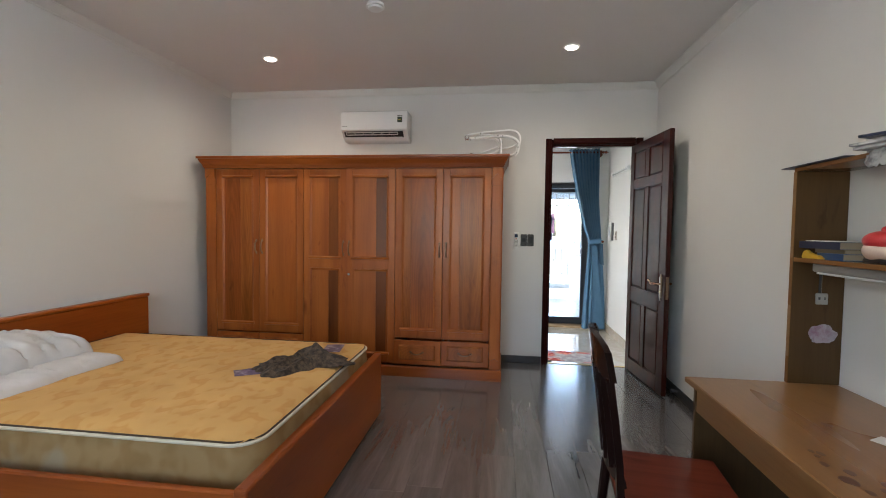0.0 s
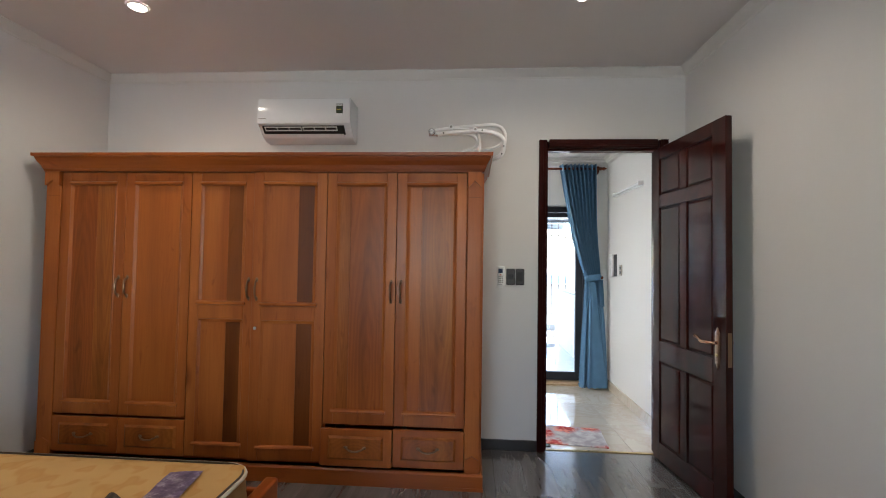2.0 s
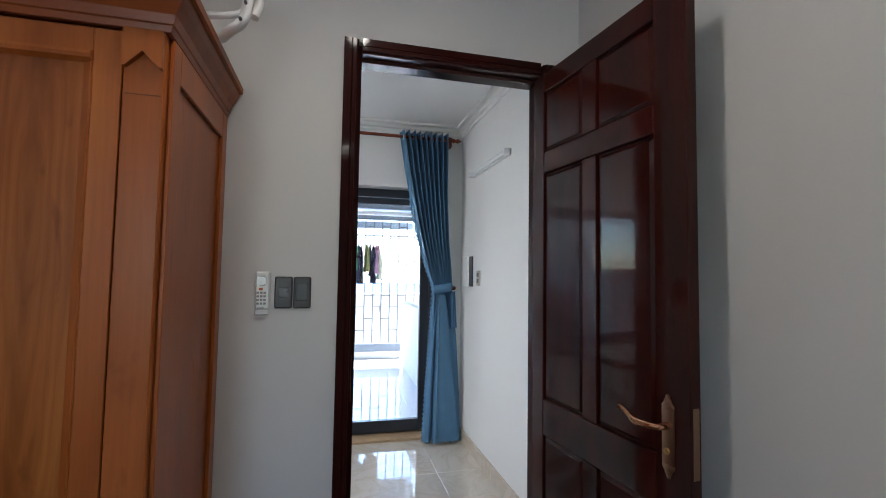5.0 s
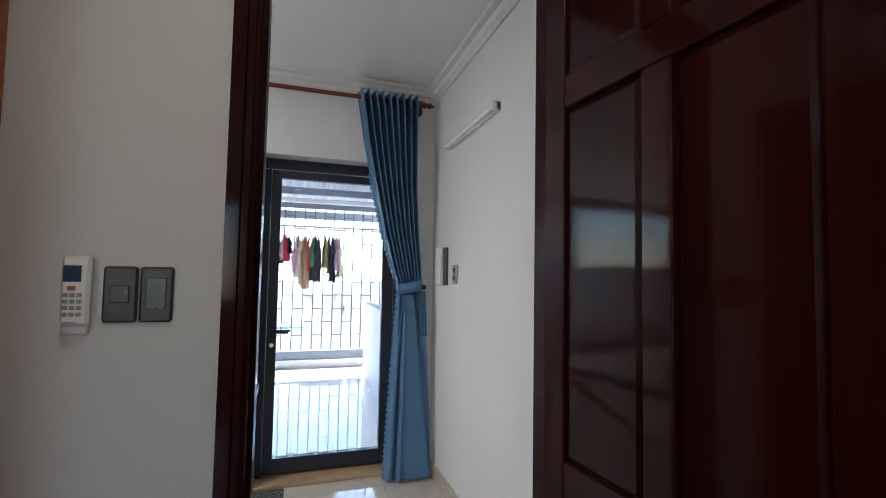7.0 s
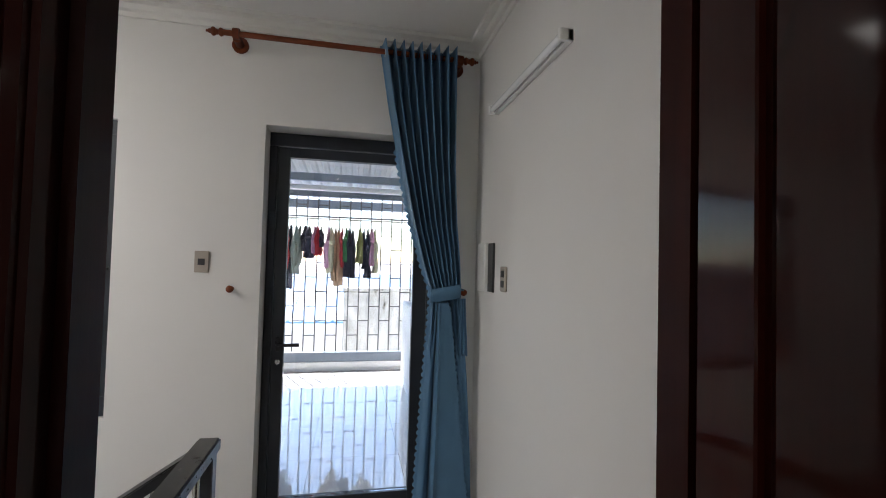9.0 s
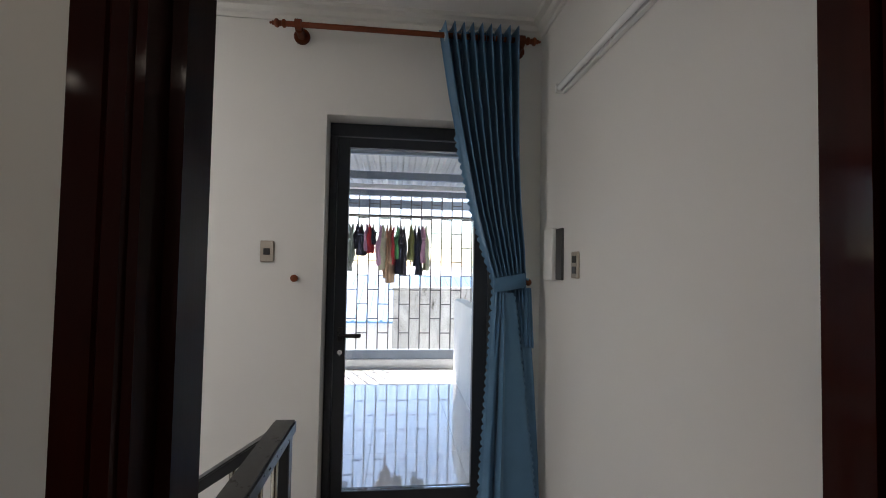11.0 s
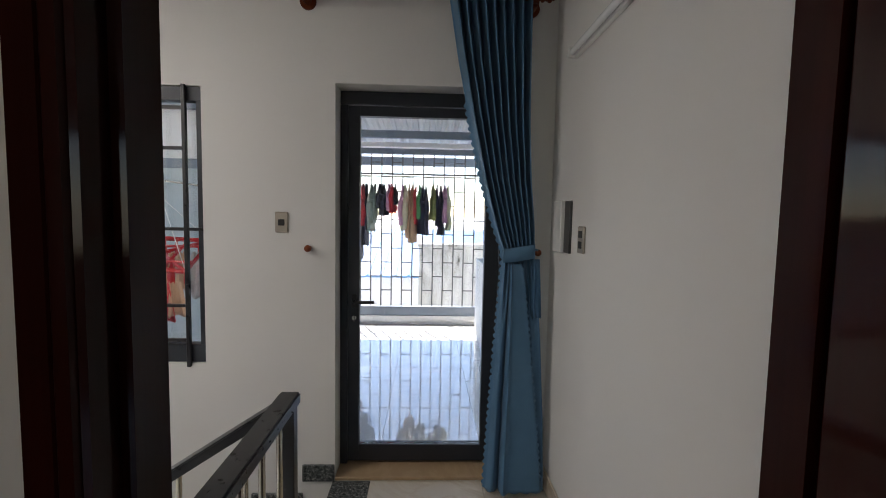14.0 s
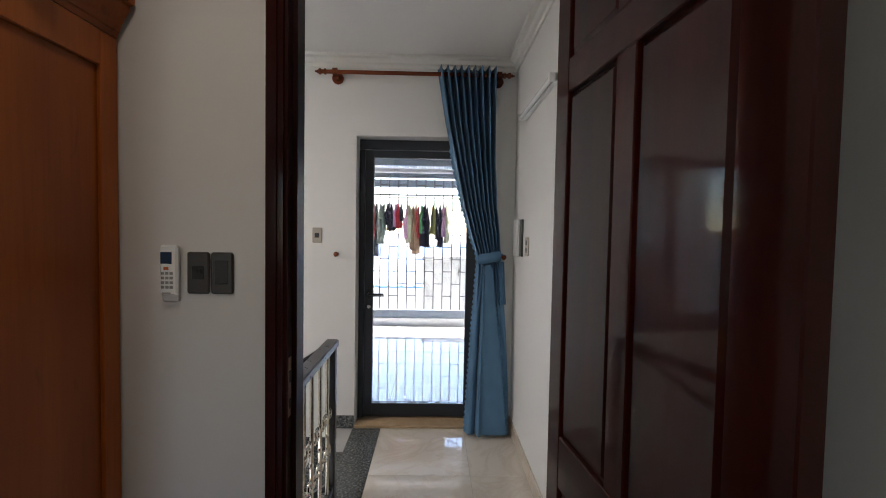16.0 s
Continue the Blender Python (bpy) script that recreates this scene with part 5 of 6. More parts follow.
    mats = [material("doll_face", (0.60, 0.44, 0.36), 0.35), material("doll_red", (0.50, 0.03, 0.035), 0.35), material("doll_black", (0.015, 0.014, 0.015), 0.35)]
    def tint(start, index):
        bm.faces.ensure_lookup_table()
        for f in bm.faces[start:]:
            f.material_index = index
    n0 = 0
    ball(bm, (1.385, 1.87, 1.345), 0.068, (1, 1.1, 0.8), 24, 14)
    n0 = len(bm.faces)
    ball(bm, (1.39, 1.865, 1.39), 0.076, (1, 1.08, 0.62), 24, 14)
    ball(bm, (1.39, 1.86, 1.44), 0.018, (1, 1, 1), 10, 8)
    tint(n0, 1)
    n0 = len(bm.faces)
    ball(bm, (1.405, 1.865, 1.365), 0.073, (1, 1.08, 0.4), 20, 10)
    box(bm, 1.34, 1.43, 1.82, 1.92, 1.288, 1.31, 0.008, 2)
    tint(n0, 2)
    bm.transform(pose(1.39, 1.84, 1.288) @ Matrix.Scale(0.8, 4) @ pose(-1.39, -1.865, -1.288))
    solid("doll", bm, mats, "toy doll head with a red cap on the shelf", "doll", smooth=True)
    # papers and folders heaped on the top shelf
    r4 = random.Random(5)
    PRINT = stone("printed_paper", (0.08, 0.08, 0.1), (0.62, 0.62, 0.62), (0.75, 0.75, 0.74), 9, 0.7)
    for i in range(4):
        z = 1.693 + i * 0.0098
        bm = bmesh.new()
        n = 10
        bend, twist = r4.uniform(-0.008, 0.008), r4.uniform(-0.006, 0.006)
        layers = []
        for dz in (0.0, 0.009):
            layers.append([[bm.verts.new((-0.105 + 0.21 * a / n, -0.15 + 0.3 * b / n,
                                          dz + bend * (a / n) ** 2 * (1 if i < 3 else 0.3) + twist * (b / n) * (a / n) + 0.002 * noise.noise(Vector((a * 0.9, b * 0.9, i)))))
                            for b in range(n + 1)] for a in range(n + 1)])
        lo, hi = layers
        for a in range(n):
            for b in range(n):
                bm.faces.new((hi[a][b], hi[a + 1][b], hi[a + 1][b + 1], hi[a][b + 1]))
                bm.faces.new((lo[a][b + 1], lo[a + 1][b + 1], lo[a + 1][b], lo[a][b]))
        for a in range(n):
            bm.faces.new((lo[a][0], lo[a + 1][0], hi[a + 1][0], hi[a][0]))
            bm.faces.new((hi[a][n], hi[a + 1][n], lo[a + 1][n], lo[a][n]))
            bm.faces.new((hi[0][a], hi[0][a + 1], lo[0][a + 1], lo[0][a]))
            bm.faces.new((lo[n][a], lo[n][a + 1], hi[n][a + 1], hi[n][a]))
        bm.transform(pose(1.385 + r4.uniform(-0.03, 0.02), 1.66 + r4.uniform(-0.05, 0.05), z, 0, 0, 180 + r4.uniform(-22, 22)))
        solid("magazine", bm, PRINT if i < 3 else NAVY, "printed white magazine in a loose heap on the shelf" if i < 3 else "dark folder on top of the magazine heap", "magazine" if i < 3 else "folder", group="magazines on the shelf", smooth=True)
    # crumpled sheets that slide over the shelf's front edge
    for k, (yc, drop, seed) in enumerate(((1.75, 0.055, 3.0), (1.62, 0.075, 8.0))):
        bm = bmesh.new()
        n = 16
        rows = []
        for a in range(n + 1):
            f = a / n
            over = max(0.0, f - 0.45) / 0.55
            x = 1.39 - 0.075 * min(1.0, f / 0.45) - 0.016 * over
            z = 1.689 + 0.004 * k + 0.012 * math.sin(math.pi * min(1.0, f / 0.6)) - drop * over ** 1.2
            rows.append([bm.verts.new((x + 0.012 * noise.noise(Vector((f * 3, b * 0.4, seed))), yc + (b / n - 0.5) * (0.19 - 0.05 * over) + 0.01 * noise.noise(Vector((f * 4, b * 0.3, seed + 4))),
                                       z + 0.014 * noise.noise(Vector((f * 3.5, b * 0.45, seed + 9))))) for b in range(n + 1)])
        for a in range(n):
            for b in range(n):
                bm.faces.new((rows[a][b], rows[a + 1][b], rows[a + 1][b + 1], rows[a][b + 1]))
        pg = solid("paper_sheet", bm, PRINT, "crumpled printed sheet hanging over the shelf edge", "paper", group="papers on the shelf", smooth=True)
        mod = pg.modifiers.new("thickness", "SOLIDIFY")
        mod.thickness = 0.002
    bm = boxes((1.295, 1.5, 1.92, 2.30, 1.687, 1.692), bevel=0.001)
    solid("folder", bm, NAVY, "thin dark folder lying on the shelf top", "folder")
    bm = boxes((1.235, 1.305, 1.60, 1.66, 0.7165, 0.7185), bevel=0.0006)
    bm.transform(pose(1.27, 1.63, 0, 0, 0, 30) @ pose(-1.27, -1.63, 0))
    solid("paper_slip", bm, PAPER, "small white paper slip on the desk", "paper")


desk()


def chair():
    ch = thing("dining_chair", (0.63, 1.75, 0), "dark lacquered wooden chair with a slatted high back", "chair")
    ch.rotation_euler.z = radians(-6)
    y0, y1 = 1.53, 1.97
    # bowed top rail on two posts, slats between them, all leaning away from the seat
    def lean(z):
        return 0.455 - 0.07 * ((z - 0.46) / 0.56) ** 1.4

    def bent(z0, z1, half, t):
        bm = bmesh.new()
        n, mz = 14, 5
        rows = []
        for i in range(mz + 1):
            f = i / mz
            z = z0 + (z1 - z0) * f
            ring = []
            for j in list(range(n + 1)):
                g = j / n * 2 - 1
                top = 0.022 * (1 - g * g) * f - 0.02 * abs(g) ** 6 * f
                ring.append((lean(z) + 0.035 * g * g - 0.018, (y0 + y1) / 2 + g * half, z + top))
            rows.append(ring)
        fr = [[bm.verts.new(p) for p in r] for r in rows]
        bk = [[bm.verts.new((p[0] - t, p[1], p[2])) for p in r] for r in rows]
        for i in range(mz):
            for j in range(n):
                bm.faces.new((fr[i][j], fr[i][j + 1], fr[i + 1][j + 1], fr[i + 1][j]))
                bm.faces.new((bk[i][j], bk[i + 1][j], bk[i + 1][j + 1], bk[i][j + 1]))
            for j in (0, n):
                bm.faces.new((fr[i][j], fr[i + 1][j], bk[i + 1][j], bk[i][j]))
        for j in range(n):
            bm.faces.new((fr[mz][j], fr[mz][j + 1], bk[mz][j + 1], bk[mz][j]))
            bm.faces.new((fr[0][j], bk[0][j], bk[0][j + 1], fr[0][j + 1]))
        bmesh.ops.recalc_face_normals(bm, faces=bm.faces)
        return bm
    part("top_rail", bent(0.885, 1.005, 0.215, 0.022), W_CHAIR, ch, "dark bowed top rail", True)
    part("lower_rail", bent(0.52, 0.565, 0.195, 0.018), W_CHAIR, ch, "", True)
    for g in (-0.92, -0.62, -0.31, 0.0, 0.31, 0.62, 0.92):
        w = 0.02 if abs(g) > 0.9 else 0.013
        yc = (y0 + y1) / 2 + g * 0.205
        bm = bmesh.new()
        zs = (0.44, 0.6, 0.75, 0.895) if abs(g) > 0.9 else (0.56, 0.68, 0.8, 0.895)
        ringa = [[bm.verts.new((lean(max(z, 0.46)) + 0.035 * g * g - 0.02 - dx, yc + dy, z)) for dx, dy in ((0, -w), (0, w), (0.024, w), (0.024, -w))] for z in zs]
        for r1, r2 in zip(ringa, ringa[1:]):
            for k in range(4):
                bm.faces.new((r1[k], r1[(k + 1) % 4], r2[(k + 1) % 4], r2[k]))
        bm.faces.new(ringa[0][::-1])
        bm.faces.new(ringa[-1])
        part("back_post" if abs(g) > 0.9 else "slat", bm, W_CHAIR, ch)
    bm = box(bmesh.new(), 0.445, 0.87, y0 + 0.01, y1 + 0.01, 0.435, 0.46, 0.01, 2)
    part("seat", bm, W_SEAT, ch, "glossy red-brown wooden seat")
    part("seat_frame", boxes((0.46, 0.85, y0 + 0.03, y1 - 0.02, 0.38, 0.434), bevel=0.004), W_CHAIR, ch)
    for x, y, dx in ((0.455, y0 + 0.03, -0.04), (0.455, y1 - 0.03, -0.04), (0.83, y0 + 0.03, 0.015), (0.83, y1 - 0.03, 0.015)):
        bm = bmesh.new()
        tube(bm, [(x + dx, y, 0.0), (x, y, 0.434)], [0.017, 0.022], 8)
        part("leg", bm, W_CHAIR, ch, "", True)


chair()


def downlights():
    dl = thing("downlight", (LAMPS[0][0], LAMPS[0][1], CZ), "round recessed ceiling downlight, switched on", "ceiling light", "bedroom downlights")
    x, y = LAMPS[0]
    bm = bmesh.new()
    pr = [(0.062, CZ - 0.0005), (0.058, CZ - 0.008), (0.046, CZ - 0.01), (0.044, CZ - 0.003)]
    rows = [[bm.verts.new((x + r * math.cos(a * math.pi / 16), y + r * math.sin(a * math.pi / 16), z)) for r, z in pr] for a in range(32)]
    for i in range(32):
        a, b = rows[i], rows[(i + 1) % 32]
        for k in range(4):
            bm.faces.new((a[k], a[(k + 1) % 4], b[(k + 1) % 4], b[k]))
    part("trim_ring", bm, PLASTIC, dl, "", True)
    bm = bmesh.new()
    cyl(bm, (x, y, CZ - 0.004), 0.0445, 0.004, "z", 32)
    part("led_disc", bm, LED, dl, "glowing warm white disc")
    # copies include the added rear pair that stays out of view
    for lx, ly in LAMPS[1:]:
        copy_thing(dl, pose(lx, ly, CZ))
    bm = bmesh.new()
    cyl(bm, (-0.84, 2.955, CZ - 0.012), 0.062, 0.022, "z", 32, 0.055)
    cyl(bm, (-0.84, 2.955, CZ - 0.03), 0.045, 0.014, "z", 32)
    solid("ceiling_rose", bm, PLASTIC, "round white plastic cover on the ceiling", "ceiling cover", smooth=True)


downlights()


def wall_fittings():
    # pair of wide dark switches and the remote in its holder
    sw = thing("light_switch", (0.2815, BY, 1.23), "dark grey double light switch beside the doorway", "light switch", "wall switches")
    for x, za, zb, inset in ((0.214, 1.272, 1.31, 0.015), (0.283, 1.258, 1.328, 0.013)):
        pl = part("plate", boxes((x, x + 0.066, BY - 0.011, BY, 1.229, 1.352), bevel=0.005), SWITCH, sw)
        part("rocker", boxes((x + inset, x + 0.066 - inset, BY - 0.0135, BY - 0.0105, za, zb), bevel=0.0015), BLACK, pl, "black rocker")
    rc = thing("remote_control", (0.17, BY, 1.2), "white air conditioner remote in a wall holder", "remote control")
    part("body", boxes((0.147, 0.199, BY - 0.032, BY - 0.012, 1.226, 1.372), bevel=0.006), PLASTIC, rc)
    part("screen", boxes((0.152, 0.184, BY - 0.0335, BY - 0.0318, 1.318, 1.352), bevel=0.0006), material("remote_screen", (0.035, 0.06, 0.11), 0.12), rc, "dark grey display")
    part("holder", boxes((0.144, 0.192, BY - 0.0115, BY, 1.205, 1.30), bevel=0.003), PLASTIC, rc, "white wall holder")
    ORANGE = material("orange_key", (0.5, 0.12, 0.03), 0.5)
    part("button", boxes((0.161, 0.175, BY - 0.0345, BY - 0.0318, 1.30, 1.309), bevel=0.001), ORANGE, rc)
    for i in range(3):
        for j in range(4):
            x = 0.1535 + 0.0122 * i
            z = 1.246 + 0.0135 * j
            part("button", boxes((x, x + 0.009, BY - 0.0342, BY - 0.0318, z, z + 0.008), bevel=0.0008), GREYPL, rc)
    part("badge", boxes((0.156, 0.180, BY - 0.0326, BY - 0.0319, 1.231, 1.235)), GREYPL, rc)

    # hall end wall: single switch and curtain hook
    s1 = thing("light_switch", (0.112, EY, 1.33), "single bronze-grey light switch on the hall wall", "light switch", "wall switches")
    pl = part("plate", boxes((0.079, 0.146, EY - 0.01, EY, 1.33, 1.436), bevel=0.004), SWITCHB, s1)
    part("rocker", boxes((0.096, 0.128, EY - 0.013, EY - 0.0095, 1.366, 1.398), bevel=0.002), DARKPL, pl)
    for x, y, z, ax in ((0.254, EY - 0.022, 1.253, "y"), (1.43, EY - 0.022, 1.25, "y")):
        bm = bmesh.new()
        cyl(bm, (x, EY - 0.006, z), 0.011, 0.012, "y", 14)
        cyl(bm, (x, EY - 0.025, z), 0.007, 0.03, "y", 12)
        ball(bm, (x, EY - 0.045, z), 0.018, (1, 0.7, 1), 14, 10)
        solid("curtain_hook", bm, ROD, "small turned wooden tie-back hook", "curtain hook", group="curtain hooks", smooth=True)
    # right hall wall: socket, open fuse box, tube lamp
    so = thing("wall_socket", (HR, 6.105, 1.28), "bronze-grey double wall socket", "wall socket")
    pl = part("plate", boxes((HR - 0.011, HR, 6.072, 6.142, 1.285, 1.398), bevel=0.004), SWITCHB, so)
    for z in (1.305, 1.35):
        part("outlet", boxes((HR - 0.0135, HR - 0.0105, 6.086, 6.128, z, z + 0.03), bevel=0.002), DARKPL, pl)
    fb = thing("fuse_box", (HR, 6.3, 1.27), "white fuse box with its cover slid aside", "fuse box")
    part("box", boxes((HR - 0.012, HR, 6.25, 6.325, 1.272, 1.51), bevel=0.002), DARKPL, fb, "dark box interior")
    bm = boxes((HR - 0.03, HR, 6.327, 6.445, 1.268, 1.514), bevel=0.004)
    part("cover", bm, PLASTIC, fb, "white cover")
    tl = thing("tube_light", (HR, 5.9, 2.14), "white fluorescent tube fitting on the hall wall, off", "tube light")
    part("housing", boxes((HR - 0.022, HR, 5.50, 6.25, 2.128, 2.168), bevel=0.003), PLASTIC, tl)
    bm = bmesh.new()
    cyl(bm, (HR - 0.034, 5.875, 2.148), 0.014, 0.71, "y", 16)
    part("tube", bm, TUBEGLASS, tl, "", True)
    for y in (5.5, 6.235):
        part("end_cap", boxes((HR - 0.05, HR - 0.0005, y, y + 0.015, 2.127, 2.169), bevel=0.003), PLASTIC, tl)


wall_fittings()


def curtain():
    yr = 6.495
    rod = thing("curtain_rod", (0.8, yr, 2.49), "turned red-brown wooden curtain rod with finials", "curtain rod")
    bm = bmesh.new()
    cyl(bm, (0.79, yr, 2.49), 0.0135, 1.2, "x", 16)
    part("pole", bm, ROD, rod, "", True)
    for s, x in ((-1, 0.19), (1, 1.39)):
        bm = bmesh.new()
        for d, r in ((0.008, 0.02), (0.026, 0.014), (0.042, 0.021), (0.06, 0.011), (0.072, 0.007)):
            ball(bm, (x + s * d, yr, 2.49), r, (0.7, 1, 1), 14, 8)
        part("finial", bm, ROD, rod, "", True)
    for x in (0.25, 1.365):
        bm = bmesh.new()
        cyl(bm, (x, EY - 0.006, 2.475), 0.04, 0.012, "y", 20)
        cyl(bm, (x, EY - 0.045, 2.475), 0.02, 0.07, "y", 14)
        cyl(bm, (x, yr, 2.49), 0.026, 0.03, "x", 16)
        part("bracket", bm, ROD, rod, "", True)

    cu = thing("curtain", (1.2, yr, 0.02), "blue eyelet curtain gathered by a tie-back", "curtain")
    TOP, TIE, LOW = 2.535, 1.245, 0.03
    # leading and trailing edges: height, left x, right x, fold depth
    KEYS = [(TOP, 0.942, 1.335, 0.050), (2.2, 0.998, 1.337, 0.058), (1.9, 1.06, 1.342, 0.054), (1.6, 1.128, 1.36, 0.044), (1.4, 1.186, 1.383, 0.032), (1.28, 1.228, 1.392, 0.018), (1.22, 1.24, 1.394, 0.018),
            (1.1, 1.232, 1.41, 0.03), (0.8, 1.212, 1.436, 0.042), (0.4, 1.19, 1.462, 0.048), (LOW, 1.172, 1.475, 0.05)]

    def at(z):
        for (za, *a), (zb, *b) in zip(KEYS, KEYS[1:]):
            if z >= zb:
                f = (za - z) / (za - zb)
                return [p + (q - p) * f for p, q in zip(a, b)]
        return KEYS[-1][1:]
    bm = bmesh.new()
    nu, nv = 130, 230
    rows = []
    for j in range(nv + 1):
        z = TOP + (LOW - TOP) * j / nv
        xl, xr, dep = at(z)
        below = max(0.0, min(1.0, (TIE - z) / 0.35))
        ring = []
        for i in range(nu + 1):
            u = i / nu
            folds = 8.5
            ph = 2 * math.pi * folds * u + 0.5 * noise.noise(Vector((u * 5, z * 1.2, 2)))
            wave_top = math.copysign(abs(math.cos(ph)) ** 0.7, math.cos(ph))
            sh = 0.55 * math.cos(2 * math.pi * 2.5 * u + 1.0) + 0.35 * math.cos(2 * math.pi * 4.3 * u + 0.4) + 0.2 * noise.noise(Vector((u * 7, z * 2, 8)))
            w = wave_top * (1 - below) + 0.6 * sh * below
            x = xl + (xr - xl) * (u + 0.012 * math.sin(ph) * (1 - below))
            if i < 3:
                x -= 0.016 * (1 - i / 3) * abs(math.sin(z * 85)) * (1 if z < 2.0 else 0)
            y = 6.485 - 0.012 * below + dep * w + 0.006 * noise.noise(Vector((u * 9, z * 3, 5)))
            zz = z - (0.012 * abs(math.sin(u * 26)) if j == nv else 0)
            ring.append(bm.verts.new((x, y, zz)))
        rows.append(ring)
    for a, b in zip(rows, rows[1:]):
        for i in range(nu):
            bm.faces.new((a[i], a[i + 1], b[i + 1], b[i]))
    me = part("panel", bm, CURTAIN, cu, "", True)
    mod = me.modifiers.new("thickness", "SOLIDIFY")
    mod.thickness, mod.offset = 0.0025, 0
    # wide front fold below the tie, with a scalloped edge
    bm = bmesh.new()
    rows = []
    for j in range(121):
        z = 1.2 + (LOW + 0.004 - 1.2) * j / 120
        xl, xr, dep = at(z)
        f = j / 120
        xa, xb = xl + (xr - xl) * 0.22, xl + (xr - xl) * (0.55 + 0.38 * f ** 0.7)
        ring = []
        for i in range(31):
            u = i / 30
            x = xa + (xb - xa) * u + (0.012 * abs(math.sin(z * 95)) if i == 30 else 0)
            ridge = math.exp(-((u - 0.1) / 0.07) ** 2)
            back = math.exp(-(u / 0.035) ** 2)
            y = 6.478 - dep * (0.9 + 0.12 * math.sin(3.0 * u + z) + 0.45 * ridge - 1.1 * back) + 0.004 * noise.noise(Vector((u * 3, z * 3, 4)))
            ring.append(bm.verts.new((x, y, z - (0.008 * abs(math.sin(u * 12)) if j == 120 else 0))))
        rows.append(ring)
    for a, b in zip(rows, rows[1:]):
        for i in range(30):
            bm.faces.new((a[i], a[i + 1], b[i + 1], b[i]))
    me = part("front_fold", bm, CURTAIN, cu, "smooth front fold with a scalloped edge", True)
    mod = me.modifiers.new("thickness", "SOLIDIFY")
    mod.thickness, mod.offset = 0.0025, 0
    bm = bmesh.new()
    n = 40
    ra, rb, ro = [], [], []
    for i in range(n):
        a = 2 * math.pi * i / n
        x, y = 1.318 + 0.083 * math.cos(a), 6.488 + 0.036 * math.sin(a)
        d = 0.014 * math.cos(a)
        ra.append(bm.verts.new((x, y, 1.215 + d)))
        rb.append(bm.verts.new((x, y, 1.285 + d)))
    for i in range(n):
        bm.faces.new((ra[i], ra[(i + 1) % n], rb[(i + 1) % n], rb[i]))
    tb = part("tie_back", bm, CURTAIN, cu, "blue fabric tie-back band", True)
    mod = tb.modifiers.new("thickness", "SOLIDIFY")
    mod.thickness = 0.003
    bm = bmesh.new()
    tube(bm, [(1.395, 6.49, 1.27), (1.415, 6.51, 1.268), (1.428, 6.545, 1.262)], 0.006, 6, 1)
    part("tie_cord", bm, CURTAIN, cu)
    # side ruffle hanging from the tie
    bm = bmesh.new()
    rows = []
    for j in range(31):
        z = 1.225 - 0.29 * j / 30
        rows.append([bm.verts.new((1.388 + (0.03 + 0.018 * j / 30) * i / 14, 6.46 + 0.01 * math.sin(i * 1.4), z - 0.008 * abs(math.sin(i * 1.4)) * (j == 30))) for i in range(15)])
    for a, b in zip(rows, rows[1:]):
        for i in range(14):
            bm.faces.new((a[i], a[i + 1], b[i + 1], b[i]))
    rf = part("ruffle", bm, CURTAIN, cu, "", True)
    mod = rf.modifiers.new("thickness", "SOLIDIFY")
    mod.thickness = 0.002
    for i in range(9):
        bm = bmesh.new()
        x = 0.968 + 0.042 * i
        pts = [(x, yr + 0.026 * math.cos(k * math.pi / 8), 2.49 + 0.026 * math.sin(k * math.pi / 8)) for k in range(17)]
        tube(bm, pts, 0.0035, 6)
        part("eyelet", bm, CHROME, cu, "", True)


curtain()

# floral mat in the hall
bm = box(bmesh.new(), -0.31, 0.31, -0.2, 0.2, 0.0, 0.008, 0.003)
bm.transform(pose(0.72, 5.07, 0.0005, 0, 0, -6))
solid("door_mat", bm, FLOWERMAT, "thin floor mat printed with red flowers", "mat")


# ---------- balcony things ----------
def garment(at, w, length, mat, label, shape, seed, depth=0.07):
    """A garment on a hanger, hanging edge-on to a line that runs along x."""
    g = thing("garment", at, label, "clothing", "laundry on the line")
    x, y, z = at
    bm = bmesh.new()
    nv, nu = 18, 14
    rows = []
    for j in range(nv + 1):
        f = j / nv
        hw = w / 2 * {"shirt": (0.25 + 0.75 * min(1, f * 5)) * (1.3 if 0.08 < f < 0.38 else 0.92), "trousers": 0.75 + 0.1 * f, "dress": 0.45 + 0.55 * f, "vest": 0.55 + 0.3 * min(1, f * 3)}[shape]
        ring = []
        for i in range(nu):
            a = 2 * math.pi * i / nu
            wob = 0.25 * noise.noise(Vector((math.cos(a) * 2, f * 4, seed)))
            px = x + math.cos(a) * depth * (0.12 + 0.5 * min(1, f * 2.2)) * (1 + wob) + 0.02 * noise.noise(Vector((f * 3, seed, 1)))
            py = y + math.sin(a) * hw * (1 + wob * 0.5)
            pz = z - 0.05 - length * f - (0.03 * noise.noise(Vector((a * 2, seed, 4))) if j == nv else 0)
            ring.append(bm.verts.new((px, py, pz)))
        rows.append(ring)
    for a, b in zip(rows, rows[1:]):
        for i in range(nu):
            bm.faces.new((a[i], a[(i + 1) % nu], b[(i + 1) % nu], b[i]))
    bm.faces.new(rows[0])
    part("cloth", bm, mat, g, "", True)
    bm = bmesh.new()
    tube(bm, [(x, y + 0.02, z + 0.035), (x, y - 0.02, z + 0.035), (x, y - 0.01, z), (x, y, z - 0.04)], 0.003, 5, 1)
    tube(bm, [(x, y - w * 0.45, z - 0.09), (x, y, z - 0.035), (x, y + w * 0.45, z - 0.09)], 0.004, 5)
    part("hanger", bm, PLASTIC, g)


